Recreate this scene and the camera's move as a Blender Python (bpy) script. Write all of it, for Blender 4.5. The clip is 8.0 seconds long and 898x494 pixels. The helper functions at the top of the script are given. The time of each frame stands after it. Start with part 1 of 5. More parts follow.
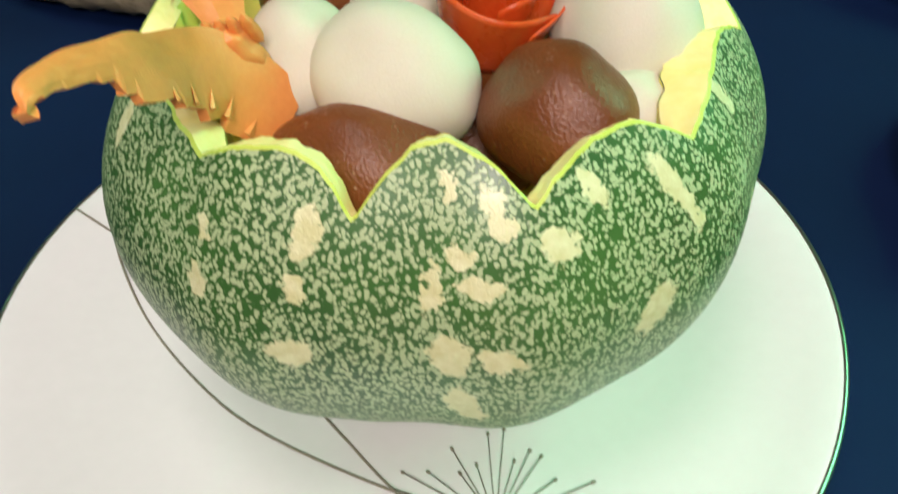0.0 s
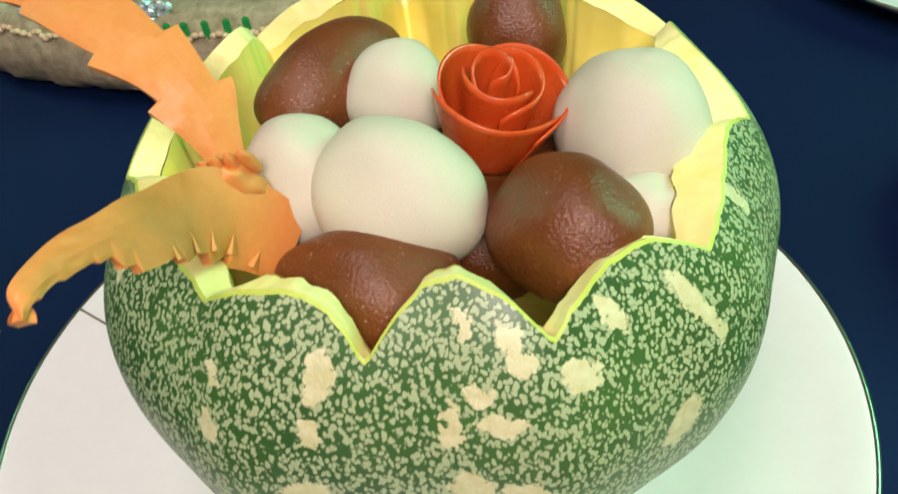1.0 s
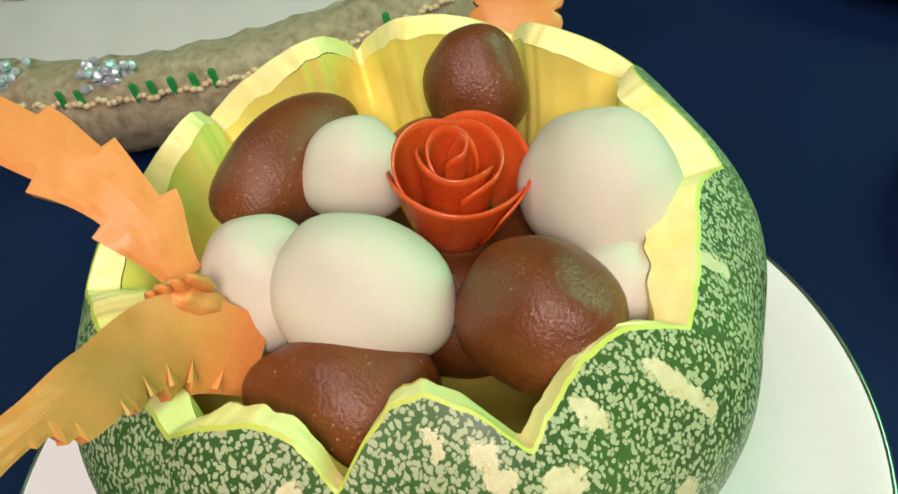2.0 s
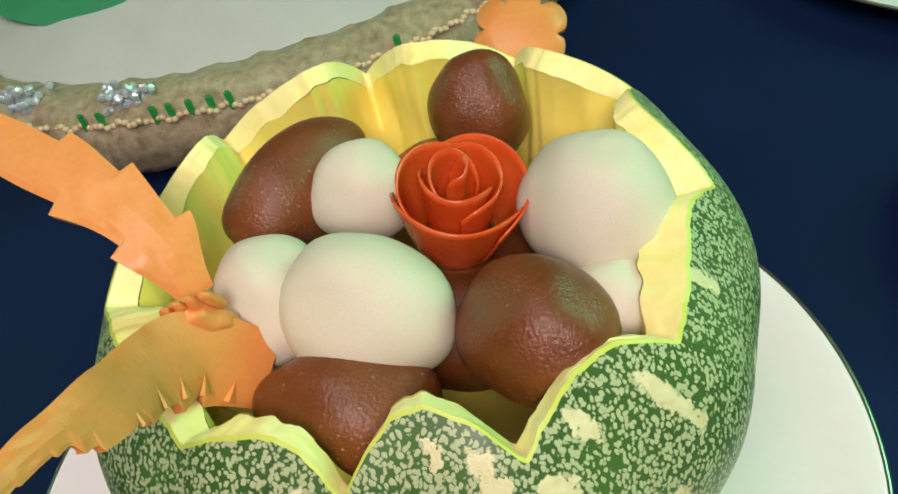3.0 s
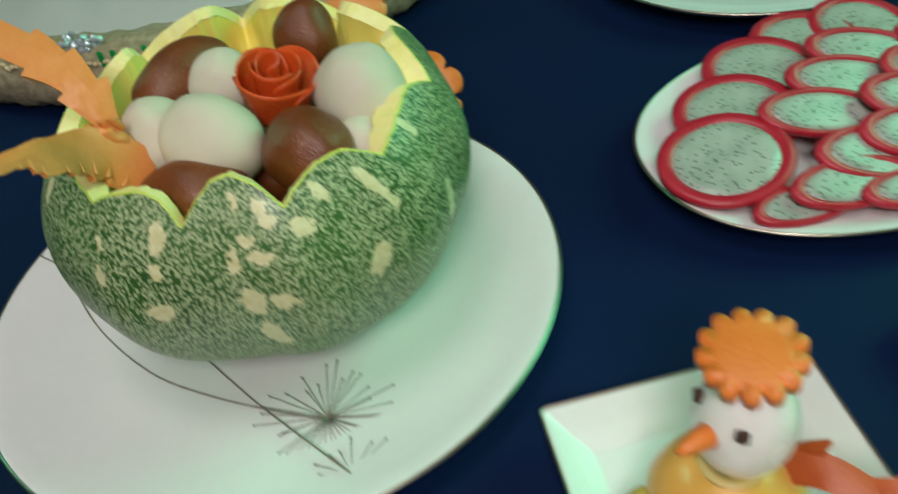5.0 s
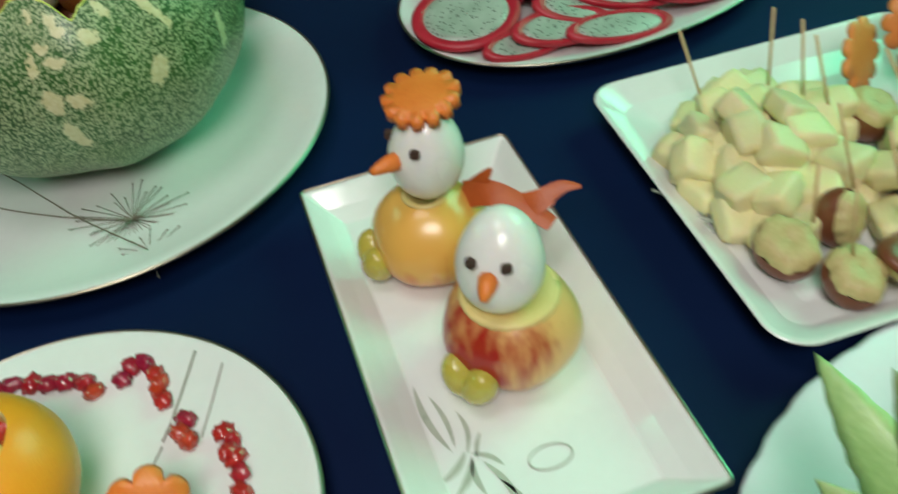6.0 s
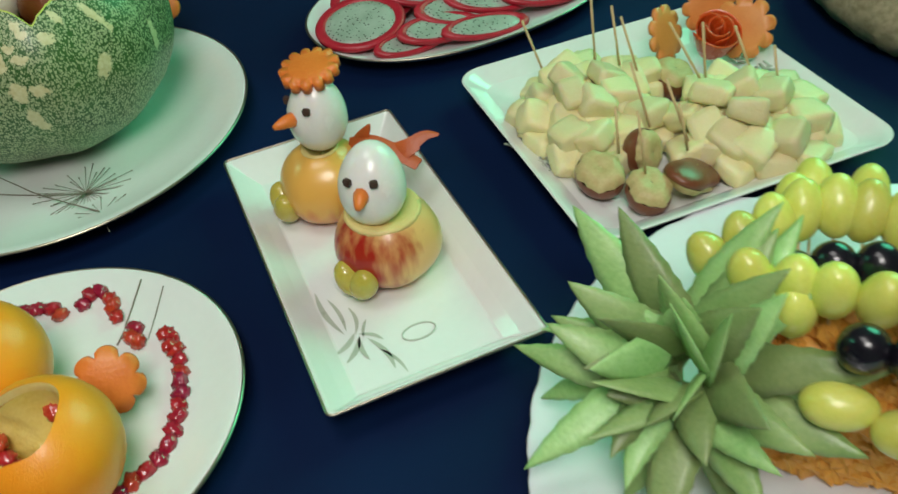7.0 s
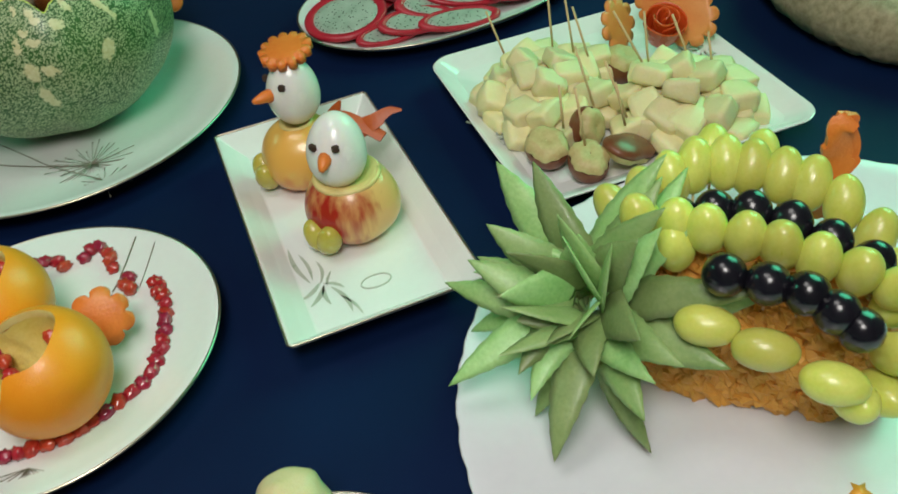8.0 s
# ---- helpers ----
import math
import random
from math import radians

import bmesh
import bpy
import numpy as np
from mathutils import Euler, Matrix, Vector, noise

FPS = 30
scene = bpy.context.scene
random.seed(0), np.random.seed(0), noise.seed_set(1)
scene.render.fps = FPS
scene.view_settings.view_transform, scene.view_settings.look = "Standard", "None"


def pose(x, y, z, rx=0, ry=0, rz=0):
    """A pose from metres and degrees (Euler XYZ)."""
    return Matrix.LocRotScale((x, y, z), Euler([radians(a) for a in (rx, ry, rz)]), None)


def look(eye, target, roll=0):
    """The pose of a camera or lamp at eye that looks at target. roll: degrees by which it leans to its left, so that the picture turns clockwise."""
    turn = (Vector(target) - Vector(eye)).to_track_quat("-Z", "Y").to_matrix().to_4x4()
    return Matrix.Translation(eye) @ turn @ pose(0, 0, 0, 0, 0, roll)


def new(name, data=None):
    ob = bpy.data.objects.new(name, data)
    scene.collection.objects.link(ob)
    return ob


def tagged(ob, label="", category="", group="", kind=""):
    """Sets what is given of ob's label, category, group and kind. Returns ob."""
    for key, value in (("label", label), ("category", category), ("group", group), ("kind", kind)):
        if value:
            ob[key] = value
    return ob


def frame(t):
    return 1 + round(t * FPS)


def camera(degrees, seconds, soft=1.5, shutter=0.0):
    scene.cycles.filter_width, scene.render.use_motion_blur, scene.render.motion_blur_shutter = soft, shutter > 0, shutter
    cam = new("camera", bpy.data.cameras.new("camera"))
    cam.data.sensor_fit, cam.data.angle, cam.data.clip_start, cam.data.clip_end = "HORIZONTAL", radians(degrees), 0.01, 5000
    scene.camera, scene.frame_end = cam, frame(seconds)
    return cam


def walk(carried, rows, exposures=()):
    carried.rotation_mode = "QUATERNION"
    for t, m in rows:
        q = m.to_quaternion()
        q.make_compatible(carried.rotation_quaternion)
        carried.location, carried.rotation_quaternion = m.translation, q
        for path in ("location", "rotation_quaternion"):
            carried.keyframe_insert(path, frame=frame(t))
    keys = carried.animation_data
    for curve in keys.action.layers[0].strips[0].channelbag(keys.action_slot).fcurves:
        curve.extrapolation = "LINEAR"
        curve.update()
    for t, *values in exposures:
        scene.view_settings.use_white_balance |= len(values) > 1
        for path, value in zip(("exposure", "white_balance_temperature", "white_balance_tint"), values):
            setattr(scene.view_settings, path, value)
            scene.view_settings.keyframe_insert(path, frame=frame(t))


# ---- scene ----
cam = camera(54.0, 8.0, soft=1.6, shutter=0.5)
PATH = [
    (0, (0.088, -0.004, 0.293), (-0.058, 1.438, -1.085), -3.9),
    (0.5, (0.083, 0.007, 0.304), (-0.069, 1.481, -1.04), -5.7),
    (1, (0.086, 0.023, 0.311), (-0.068, 1.483, -1.047), -7.5),
    (1.5, (0.097, 0.044, 0.322), (-0.098, 1.456, -1.08), -12.1),
    (2, (0.102, 0.053, 0.324), (-0.089, 1.483, -1.061), -14.6),
    (3.3, (0.109, 0.037, 0.34), (-0.123, 1.493, -1.012), -15.9),
    (3.5, (0.108, 0.026, 0.35), (-0.124, 1.478, -1.005), -16.2),
    (4, (0.122, -0.015, 0.347), (-0.178, 1.465, -0.964), -17.0),
    (4.2, (0.12, -0.031, 0.358), (-0.083, 1.423, -1.0), -13.2),
    (5.3, (0.22, -0.194, 0.382), (0.107, 1.294, -0.949), -10.6),
    (5.5, (0.23, -0.233, 0.382), (0.161, 1.245, -0.964), -9.9),
    (6, (0.253, -0.302, 0.375), (0.349, 1.129, -1.019), -7.8),
    (6.3, (0.265, -0.351, 0.379), (0.405, 1.089, -1.001), -7.4),
    (6.5, (0.264, -0.39, 0.392), (0.457, 1.08, -0.95), -7.3),
    (7, (0.273, -0.457, 0.407), (0.491, 1.028, -0.915), -7.9),
    (7.5, (0.287, -0.508, 0.42), (0.517, 0.999, -0.876), -7.7),
    (8, (0.306, -0.542, 0.422), (0.473, 0.968, -0.878), -8.7),
]
walk(cam, [(t, look(eye, target, roll)) for t, eye, target, roll in PATH],
     exposures=[(0.0, -0.05, 6700, 24), (2.2, -0.15, 6950, 31), (3.5, -0.30, 6900, 30), (4.2, -0.45, 6700, 24), (5.3, -0.70, 6350, 14), (8.0, -0.83, 6400, 9)])

# ---- world, lamps ----
world = bpy.data.worlds.new("room_air")
scene.world = world
world.use_nodes = True
world.node_tree.nodes["Background"].inputs[0].default_value = (0.92, 0.95, 1.0, 1)
world.node_tree.nodes["Background"].inputs[1].default_value = 0.12


def area_lamp(name, eye, target, size, watts, colour, spread=180):
    data = bpy.data.lights.new(name, "AREA")
    data.shape, data.size, data.energy, data.color, data.spread = "DISK", size, watts, colour, radians(spread)
    ob = new(name, data)
    ob.matrix_world = look(eye, target)
    return ob


area_lamp("ceiling_lamp", (-0.15, -0.10, 2.35), (0.2, 0.0, 0), 0.95, 23, (1.0, 0.95, 0.90))
# Unseen front fill, added on the camera side to brighten near faces.
area_lamp("front_fill", (0.22, -0.80, 1.12), (0.16, 0.12, 0), 0.50, 19, (1.0, 0.94, 0.88))
area_lamp("green_lamp", (1.75, 0.70, 1.02), (0.50, -0.16, 0), 1.10, 12, (0.14, 1.0, 0.52), 100)
# Added left-hand fill with no seen source, in place of green ambient light.
area_lamp("green_lamp", (-1.70, 1.10, 1.25), (0.1, 0.2, 0), 0.60, 9, (0.16, 1.0, 0.55))


# ---- materials ----
def tree(name):
    m = bpy.data.materials.new(name)
    m.use_nodes = True
    return m, m.node_tree.nodes, m.node_tree.links, m.node_tree.nodes["Principled BSDF"]


def ramp(nodes, stops):
    r = nodes.new("ShaderNodeValToRGB")
    while len(r.color_ramp.elements) < len(stops):
        r.color_ramp.elements.new(0.5)
    for e, (p, c) in zip(r.color_ramp.elements, stops):
        e.position, e.color = p, (*c, 1)
    return r


def organic(name, low, high, scale=40, fine=400, rough=0.5, bump=0.15, sub=0.0, coat=0.0, spread=0.25, jitter=0.0, stretch=(1, 1, 1), bumpdist=0.001):
    """Two-scale mottled surface in object space."""
    m, n, l, b = tree(name)
    co = n.new("ShaderNodeTexCoord")
    mp = n.new("ShaderNodeMapping")
    mp.inputs["Scale"].default_value = stretch
    l.new(co.outputs["Object"], mp.inputs["Vector"])
    big, small = n.new("ShaderNodeTexNoise"), n.new("ShaderNodeTexNoise")
    big.inputs["Scale"].default_value, big.inputs["Detail"].default_value = scale, 3
    small.inputs["Scale"].default_value, small.inputs["Detail"].default_value = fine, 4
    for t in (big, small):
        l.new(mp.outputs[0], t.inputs["Vector"])
    mix = n.new("ShaderNodeMath")
    mix.operation = "MULTIPLY_ADD"
    mix.inputs[1].default_value = 0.35
    l.new(small.outputs[0], mix.inputs[0])
    sc = n.new("ShaderNodeMath")
    sc.operation = "MULTIPLY"
    sc.inputs[1].default_value = 0.65
    l.new(big.outputs[0], sc.inputs[0])
    l.new(sc.outputs[0], mix.inputs[2])
    r = ramp(n, [(0.5 - spread, low), (0.5 + spread, high)])
    l.new(mix.outputs[0], r.inputs[0])
    last = r.outputs[0]
    if jitter:
        info, hsv = n.new("ShaderNodeObjectInfo"), n.new("ShaderNodeHueSaturation")
        mr = n.new("ShaderNodeMapRange")
        mr.inputs[3].default_value, mr.inputs[4].default_value = 1 - jitter, 1 + jitter
        l.new(info.outputs["Random"], mr.inputs[0])
        l.new(mr.outputs[0], hsv.inputs["Value"])
        mh = n.new("ShaderNodeMapRange")
        mh.inputs[3].default_value, mh.inputs[4].default_value = 0.5 - jitter * 0.06, 0.5 + jitter * 0.06
        l.new(info.outputs["Random"], mh.inputs[0])
        l.new(mh.outputs[0], hsv.inputs["Hue"])
        l.new(last, hsv.inputs["Color"])
        last = hsv.outputs[0]
    l.new(last, b.inputs["Base Color"])
    bp = n.new("ShaderNodeBump")
    bp.inputs["Strength"].default_value, bp.inputs["Distance"].default_value = bump, bumpdist
    l.new(small.outputs[0], bp.inputs["Height"])
    l.new(bp.outputs[0], b.inputs["Normal"])
    rr = n.new("ShaderNodeMapRange")
    rr.inputs[3].default_value, rr.inputs[4].default_value = max(0.03, rough - 0.08), min(1, rough + 0.08)
    l.new(big.outputs[0], rr.inputs[0])
    l.new(rr.outputs[0], b.inputs["Roughness"])
    if sub:
        b.inputs["Subsurface Weight"].default_value = sub
        b.inputs["Subsurface Radius"].default_value = (0.006, 0.004, 0.002)
        b.inputs["Subsurface Scale"].default_value = 0.5
    b.inputs["Coat Weight"].default_value = coat
    b.inputs["Coat Roughness"].default_value = 0.08
    return m


PUMPKIN_C, PUMPKIN_R, PUMPKIN_H = Vector((0.0605, 0.2640, 0.1000)), 0.1170, 0.0979
# pale blotches of the rind: bearing, height, half width, half height, tilt
BLOTCHES = [
    (-105, 0.140, 0.0033, 0.0077, 8), (-106, 0.125, 0.0034, 0.0032, 0), (-120, 0.136, 0.0016, 0.0033, 0), (-120, 0.121, 0.0036, 0.0047, 0), (-147, 0.144, 0.0022, 0.0080, 0),
    (-84, 0.152, 0.0020, 0.0045, 0), (-77, 0.145, 0.0028, 0.0074, -15), (-83, 0.136, 0.0029, 0.0041, -30), (-87, 0.127, 0.0024, 0.0064, 10), (-80, 0.127, 0.0056, 0.0027, 0),
    (-69, 0.135, 0.0051, 0.0047, 0), (-62, 0.146, 0.0029, 0.0062, -25), (-48, 0.135, 0.0028, 0.0140, -22), (-54, 0.103, 0.0055, 0.0096, 30), (-107, 0.104, 0.0070, 0.0055, -15),
    (-85, 0.105, 0.0058, 0.0080, 0), (-78, 0.104, 0.0064, 0.0042, 35), (-83, 0.080, 0.0052, 0.0110, -15), (-29, 0.146, 0.0024, 0.0070, -30), (-26, 0.098, 0.0040, 0.0130, 0)]


def rind_material():
    m, n, l, b = tree("pumpkin_rind")
    co = n.new("ShaderNodeTexCoord")
    wob = n.new("ShaderNodeTexNoise")
    wob.inputs["Scale"].default_value, wob.inputs["Detail"].default_value = 260, 4
    l.new(co.outputs["Object"], wob.inputs["Vector"])
    dv = n.new("ShaderNodeVectorMath")
    dv.operation = "MULTIPLY_ADD"
    dv.inputs[1].default_value = (0.0030, 0.0030, 0.0030)
    l.new(wob.outputs["Color"], dv.inputs[0])
    sh = n.new("ShaderNodeVectorMath")
    sh.inputs[1].default_value = (-0.0015, -0.0015, -0.0015)
    l.new(co.outputs["Object"], sh.inputs[0])
    l.new(sh.outputs[0], dv.inputs[2])
    ragged = n.new("ShaderNodeTexNoise")
    ragged.inputs["Scale"].default_value, ragged.inputs["Detail"].default_value, ragged.inputs["Roughness"].default_value = 190, 5, 0.65
    l.new(co.outputs["Object"], ragged.inputs["Vector"])
    rv = n.new("ShaderNodeVectorMath")
    rv.operation = "MULTIPLY_ADD"
    rv.inputs[1].default_value = (0.013, 0.013, 0.013)
    l.new(ragged.outputs["Color"], rv.inputs[0])
    rs = n.new("ShaderNodeVectorMath")
    rs.inputs[1].default_value = (-0.0065, -0.0065, -0.0065)
    l.new(co.outputs["Object"], rs.inputs[0])
    l.new(rs.outputs[0], rv.inputs[2])
    field = None
    for bearing, z, hw, hh, tilt in BLOTCHES:
        a = radians(bearing)
        rz = PUMPKIN_R * math.sqrt(max(0.05, 1 - ((z - PUMPKIN_C.z) / PUMPKIN_H) ** 2))
        p = Vector((rz * math.cos(a), rz * math.sin(a), z))
        side = Vector((-math.sin(a), math.cos(a), 0))
        nor = Vector((p.x / PUMPKIN_R ** 2, p.y / PUMPKIN_R ** 2, (z - PUMPKIN_C.z) / PUMPKIN_H ** 2)).normalized()
        up = nor.cross(side)
        t = radians(tilt)
        ax, ay = side * math.cos(t) - up * math.sin(t), side * math.sin(t) + up * math.cos(t)
        s = n.new("ShaderNodeVectorMath")
        s.operation = "SUBTRACT"
        s.inputs[1].default_value = p
        l.new(rv.outputs[0], s.inputs[0])
        legs = []
        for axis, half in ((ax, hw), (ay, hh), (nor, 0.03)):
            d = n.new("ShaderNodeVectorMath")
            d.operation = "DOT_PRODUCT"
            d.inputs[1].default_value = axis / half
            l.new(s.outputs[0], d.inputs[0])
            legs.append(d)
        cb = n.new("ShaderNodeCombineXYZ")
        for i, d in enumerate(legs):
            l.new(d.outputs["Value"], cb.inputs[i])
        ln = n.new("ShaderNodeVectorMath")
        ln.operation = "LENGTH"
        l.new(cb.outputs[0], ln.inputs[0])
        if field is None:
            field = ln.outputs["Value"]
        else:
            mn = n.new("ShaderNodeMath")
            mn.operation = "MINIMUM"
            l.new(field, mn.inputs[0])
            l.new(ln.outputs["Value"], mn.inputs[1])
            field = mn.outputs[0]
    blot = n.new("ShaderNodeMapRange")
    blot.inputs[1].default_value, blot.inputs[2].default_value, blot.inputs[3].default_value, blot.inputs[4].default_value = 0.95, 1.12, 1, 0
    l.new(field, blot.inputs[0])
    # small pale flecks, stretched up and down the rind
    mp = n.new("ShaderNodeMapping")
    mp.inputs["Scale"].default_value = (1, 1, 0.62)
    l.new(dv.outputs[0], mp.inputs["Vector"])
    vo = n.new("ShaderNodeTexVoronoi")
    vo.inputs["Scale"].default_value = 720
    l.new(mp.outputs[0], vo.inputs["Vector"])
    amt = n.new("ShaderNodeTexNoise")
    amt.inputs["Scale"].default_value = 35
    l.new(co.outputs["Object"], amt.inputs["Vector"])
    sep = n.new("ShaderNodeSeparateColor")
    l.new(vo.outputs["Color"], sep.inputs[0])
    thr = n.new("ShaderNodeMath")
    thr.operation = "MULTIPLY"
    l.new(sep.outputs[0], thr.inputs[0])
    l.new(amt.outputs[0], thr.inputs[1])
    size = n.new("ShaderNodeMapRange")
    size.inputs[1].default_value, size.inputs[2].default_value, size.inputs[3].default_value, size.inputs[4].default_value = 0.02, 0.42, 0.43, 0.60
    l.new(thr.outputs[0], size.inputs[0])
    sub = n.new("ShaderNodeMath")
    sub.operation = "SUBTRACT"
    l.new(size.outputs[0], sub.inputs[0])
    l.new(vo.outputs["Distance"], sub.inputs[1])
    fleck = n.new("ShaderNodeMapRange")
    fleck.inputs[1].default_value, fleck.inputs[2].default_value, fleck.inputs[4].default_value = -0.02, 0.10, 0.85
    l.new(sub.outputs[0], fleck.inputs[0])
    ground = n.new("ShaderNodeTexNoise")
    ground.inputs["Scale"].default_value, ground.inputs["Detail"].default_value = 22, 5
    l.new(co.outputs["Object"], ground.inputs["Vector"])
    dark = ramp(n, [(0.3, (0.022, 0.085, 0.016)), (0.7, (0.045, 0.150, 0.028))])
    l.new(ground.outputs[0], dark.inputs[0])
    m1, m2 = n.new("ShaderNodeMixRGB"), n.new("ShaderNodeMixRGB")
    l.new(fleck.outputs[0], m1.inputs[0])
    l.new(dark.outputs[0], m1.inputs[1])
    m1.inputs[2].default_value = (0.44, 0.54, 0.29, 1)
    pale = ramp(n, [(0.3, (0.58, 0.57, 0.28)), (0.7, (0.70, 0.70, 0.42))])
    l.new(wob.outputs[0], pale.inputs[0])
    l.new(blot.outputs[0], m2.inputs[0])
    l.new(m1.outputs[0], m2.inputs[1])
    l.new(pale.outputs[0], m2.inputs[2])
    l.new(m2.outputs[0], b.inputs["Base Color"])
    bp = n.new("ShaderNodeBump")
    bp.inputs["Strength"].default_value, bp.inputs["Distance"].default_value = 0.25, 0.0006
    l.new(fleck.outputs[0], bp.inputs["Height"])
    l.new(bp.outputs[0], b.inputs["Normal"])
    b.inputs["Roughness"].default_value = 0.38
    b.inputs["Specular IOR Level"].default_value = 0.6
    return m


def cloth_material():
    m, n, l, b = tree("blue_satin")
    co = n.new("ShaderNodeTexCoord")
    no, wv = n.new("ShaderNodeTexNoise"), n.new("ShaderNodeTexWave")
    no.inputs["Scale"].default_value, no.inputs["Detail"].default_value = 4, 5
    wv.inputs["Scale"].default_value, wv.inputs["Distortion"].default_value = 700, 1.5
    for t in (no, wv):
        l.new(co.outputs["Object"], t.inputs["Vector"])
    r = ramp(n, [(0.3, (0.0010, 0.0062, 0.031)), (0.72, (0.0023, 0.0128, 0.056))])
    l.new(no.outputs[0], r.inputs[0])
    lint = n.new("ShaderNodeTexVoronoi")
    lint.inputs["Scale"].default_value = 16
    l.new(co.outputs["Object"], lint.inputs["Vector"])
    lt = n.new("ShaderNodeMapRange")
    lt.inputs[1].default_value, lt.inputs[2].default_value, lt.inputs[3].default_value, lt.inputs[4].default_value = 0.012, 0.018, 0.45, 0
    l.new(lint.outputs["Distance"], lt.inputs[0])
    mx = n.new("ShaderNodeMixRGB")
    mx.inputs[2].default_value = (0.6, 0.65, 0.75, 1)
    l.new(lt.outputs[0], mx.inputs[0])
    l.new(r.outputs[0], mx.inputs[1])
    l.new(mx.outputs[0], b.inputs["Base Color"])
    bp = n.new("ShaderNodeBump")
    bp.inputs["Strength"].default_value, bp.inputs["Distance"].default_value = 0.12, 0.0004
    l.new(wv.outputs[0], bp.inputs["Height"])
    l.new(bp.outputs[0], b.inputs["Normal"])
    b.inputs["Roughness"].default_value = 0.6
    b.inputs["Sheen Weight"].default_value = 0.03
    b.inputs["Sheen Tint"].default_value = (0.2, 0.4, 1.0, 1)
    b.inputs["Specular IOR Level"].default_value = 0.12
    return m


def porcelain(name, low, high, rough=0.12):
    m = organic(name, low, high, 12, 160, rough, 0.03, 0, 0.4)
    return m


def slice_material():
    """Dragon fruit flesh: pale with black seeds."""
    m, n, l, b = tree("dragon_flesh")
    co = n.new("ShaderNodeTexCoord")
    vo = n.new("ShaderNodeTexVoronoi")
    vo.inputs["Scale"].default_value = 330
    l.new(co.outputs["Object"], vo.inputs["Vector"])
    no = n.new("ShaderNodeTexNoise")
    no.inputs["Scale"].default_value = 60
    l.new(co.outputs["Object"], no.inputs["Vector"])
    th = n.new("ShaderNodeMapRange")
    th.inputs[1].default_value, th.inputs[2].default_value, th.inputs[3].default_value, th.inputs[4].default_value = 0.22, 0.32, 1, 0
    l.new(vo.outputs["Distance"], th.inputs[0])
    sp = n.new("ShaderNodeSeparateColor")
    l.new(vo.outputs["Color"], sp.inputs[0])
    gt = n.new("ShaderNodeMath")
    gt.operation = "GREATER_THAN"
    gt.inputs[1].default_value = 0.45
    l.new(sp.outputs[0], gt.inputs[0])
    ml = n.new("ShaderNodeMath")
    ml.operation = "MULTIPLY"
    l.new(th.outputs[0], ml.inputs[0])
    l.new(gt.outputs[0], ml.inputs[1])
    r = ramp(n, [(0.3, (0.29, 0.35, 0.29)), (0.7, (0.42, 0.47, 0.41))])
    l.new(no.outputs[0], r.inputs[0])
    mx = n.new("ShaderNodeMixRGB")
    mx.inputs[2].default_value = (0.012, 0.012, 0.012, 1)
    l.new(ml.outputs[0], mx.inputs[0])
    l.new(r.outputs[0], mx.inputs[1])
    l.new(mx.outputs[0], b.inputs["Base Color"])
    b.inputs["Roughness"].default_value = 0.3
    return m


def apple_material(name, red, yellow, amount, sunny):
    """Streaked apple skin: red flush over yellow, by bearing round the core."""
    m, n, l, b = tree(name)
    co = n.new("ShaderNodeTexCoord")
    big, streak = n.new("ShaderNodeTexNoise"), n.new("ShaderNodeTexNoise")
    big.inputs["Scale"].default_value, streak.inputs["Scale"].default_value = 22, 60
    mp = n.new("ShaderNodeMapping")
    mp.inputs["Scale"].default_value = (3, 3, 0.3)
    l.new(co.outputs["Object"], big.inputs["Vector"])
    l.new(co.outputs["Object"], mp.inputs["Vector"])
    l.new(mp.outputs[0], streak.inputs["Vector"])
    ad = n.new("ShaderNodeMath")
    ad.operation = "MULTIPLY_ADD"
    ad.inputs[1].default_value = 0.35
    l.new(streak.outputs[0], ad.inputs[0])
    l.new(big.outputs[0], ad.inputs[2])
    face = n.new("ShaderNodeVectorMath")
    face.operation = "DOT_PRODUCT"
    face.inputs[1].default_value = Vector(sunny) * 11.0
    l.new(co.outputs["Object"], face.inputs[0])
    tot = n.new("ShaderNodeMath")
    l.new(ad.outputs[0], tot.inputs[0])
    l.new(face.outputs["Value"], tot.inputs[1])
    r = ramp(n, [(amount - 0.12, yellow), (amount, tuple((p + q) / 2 for p, q in zip(red, yellow))), (amount + 0.12, red)])
    l.new(tot.outputs[0], r.inputs[0])
    l.new(r.outputs[0], b.inputs["Base Color"])
    b.inputs["Roughness"].default_value = 0.3
    b.inputs["Coat Weight"].default_value = 0.25
    return m


def plain(name, colour, rough=0.5, metal=0.0):
    m, n, l, b = tree(name)
    b.inputs["Base Color"].default_value, b.inputs["Roughness"].default_value, b.inputs["Metallic"].default_value = (*colour, 1), rough, metal
    return m


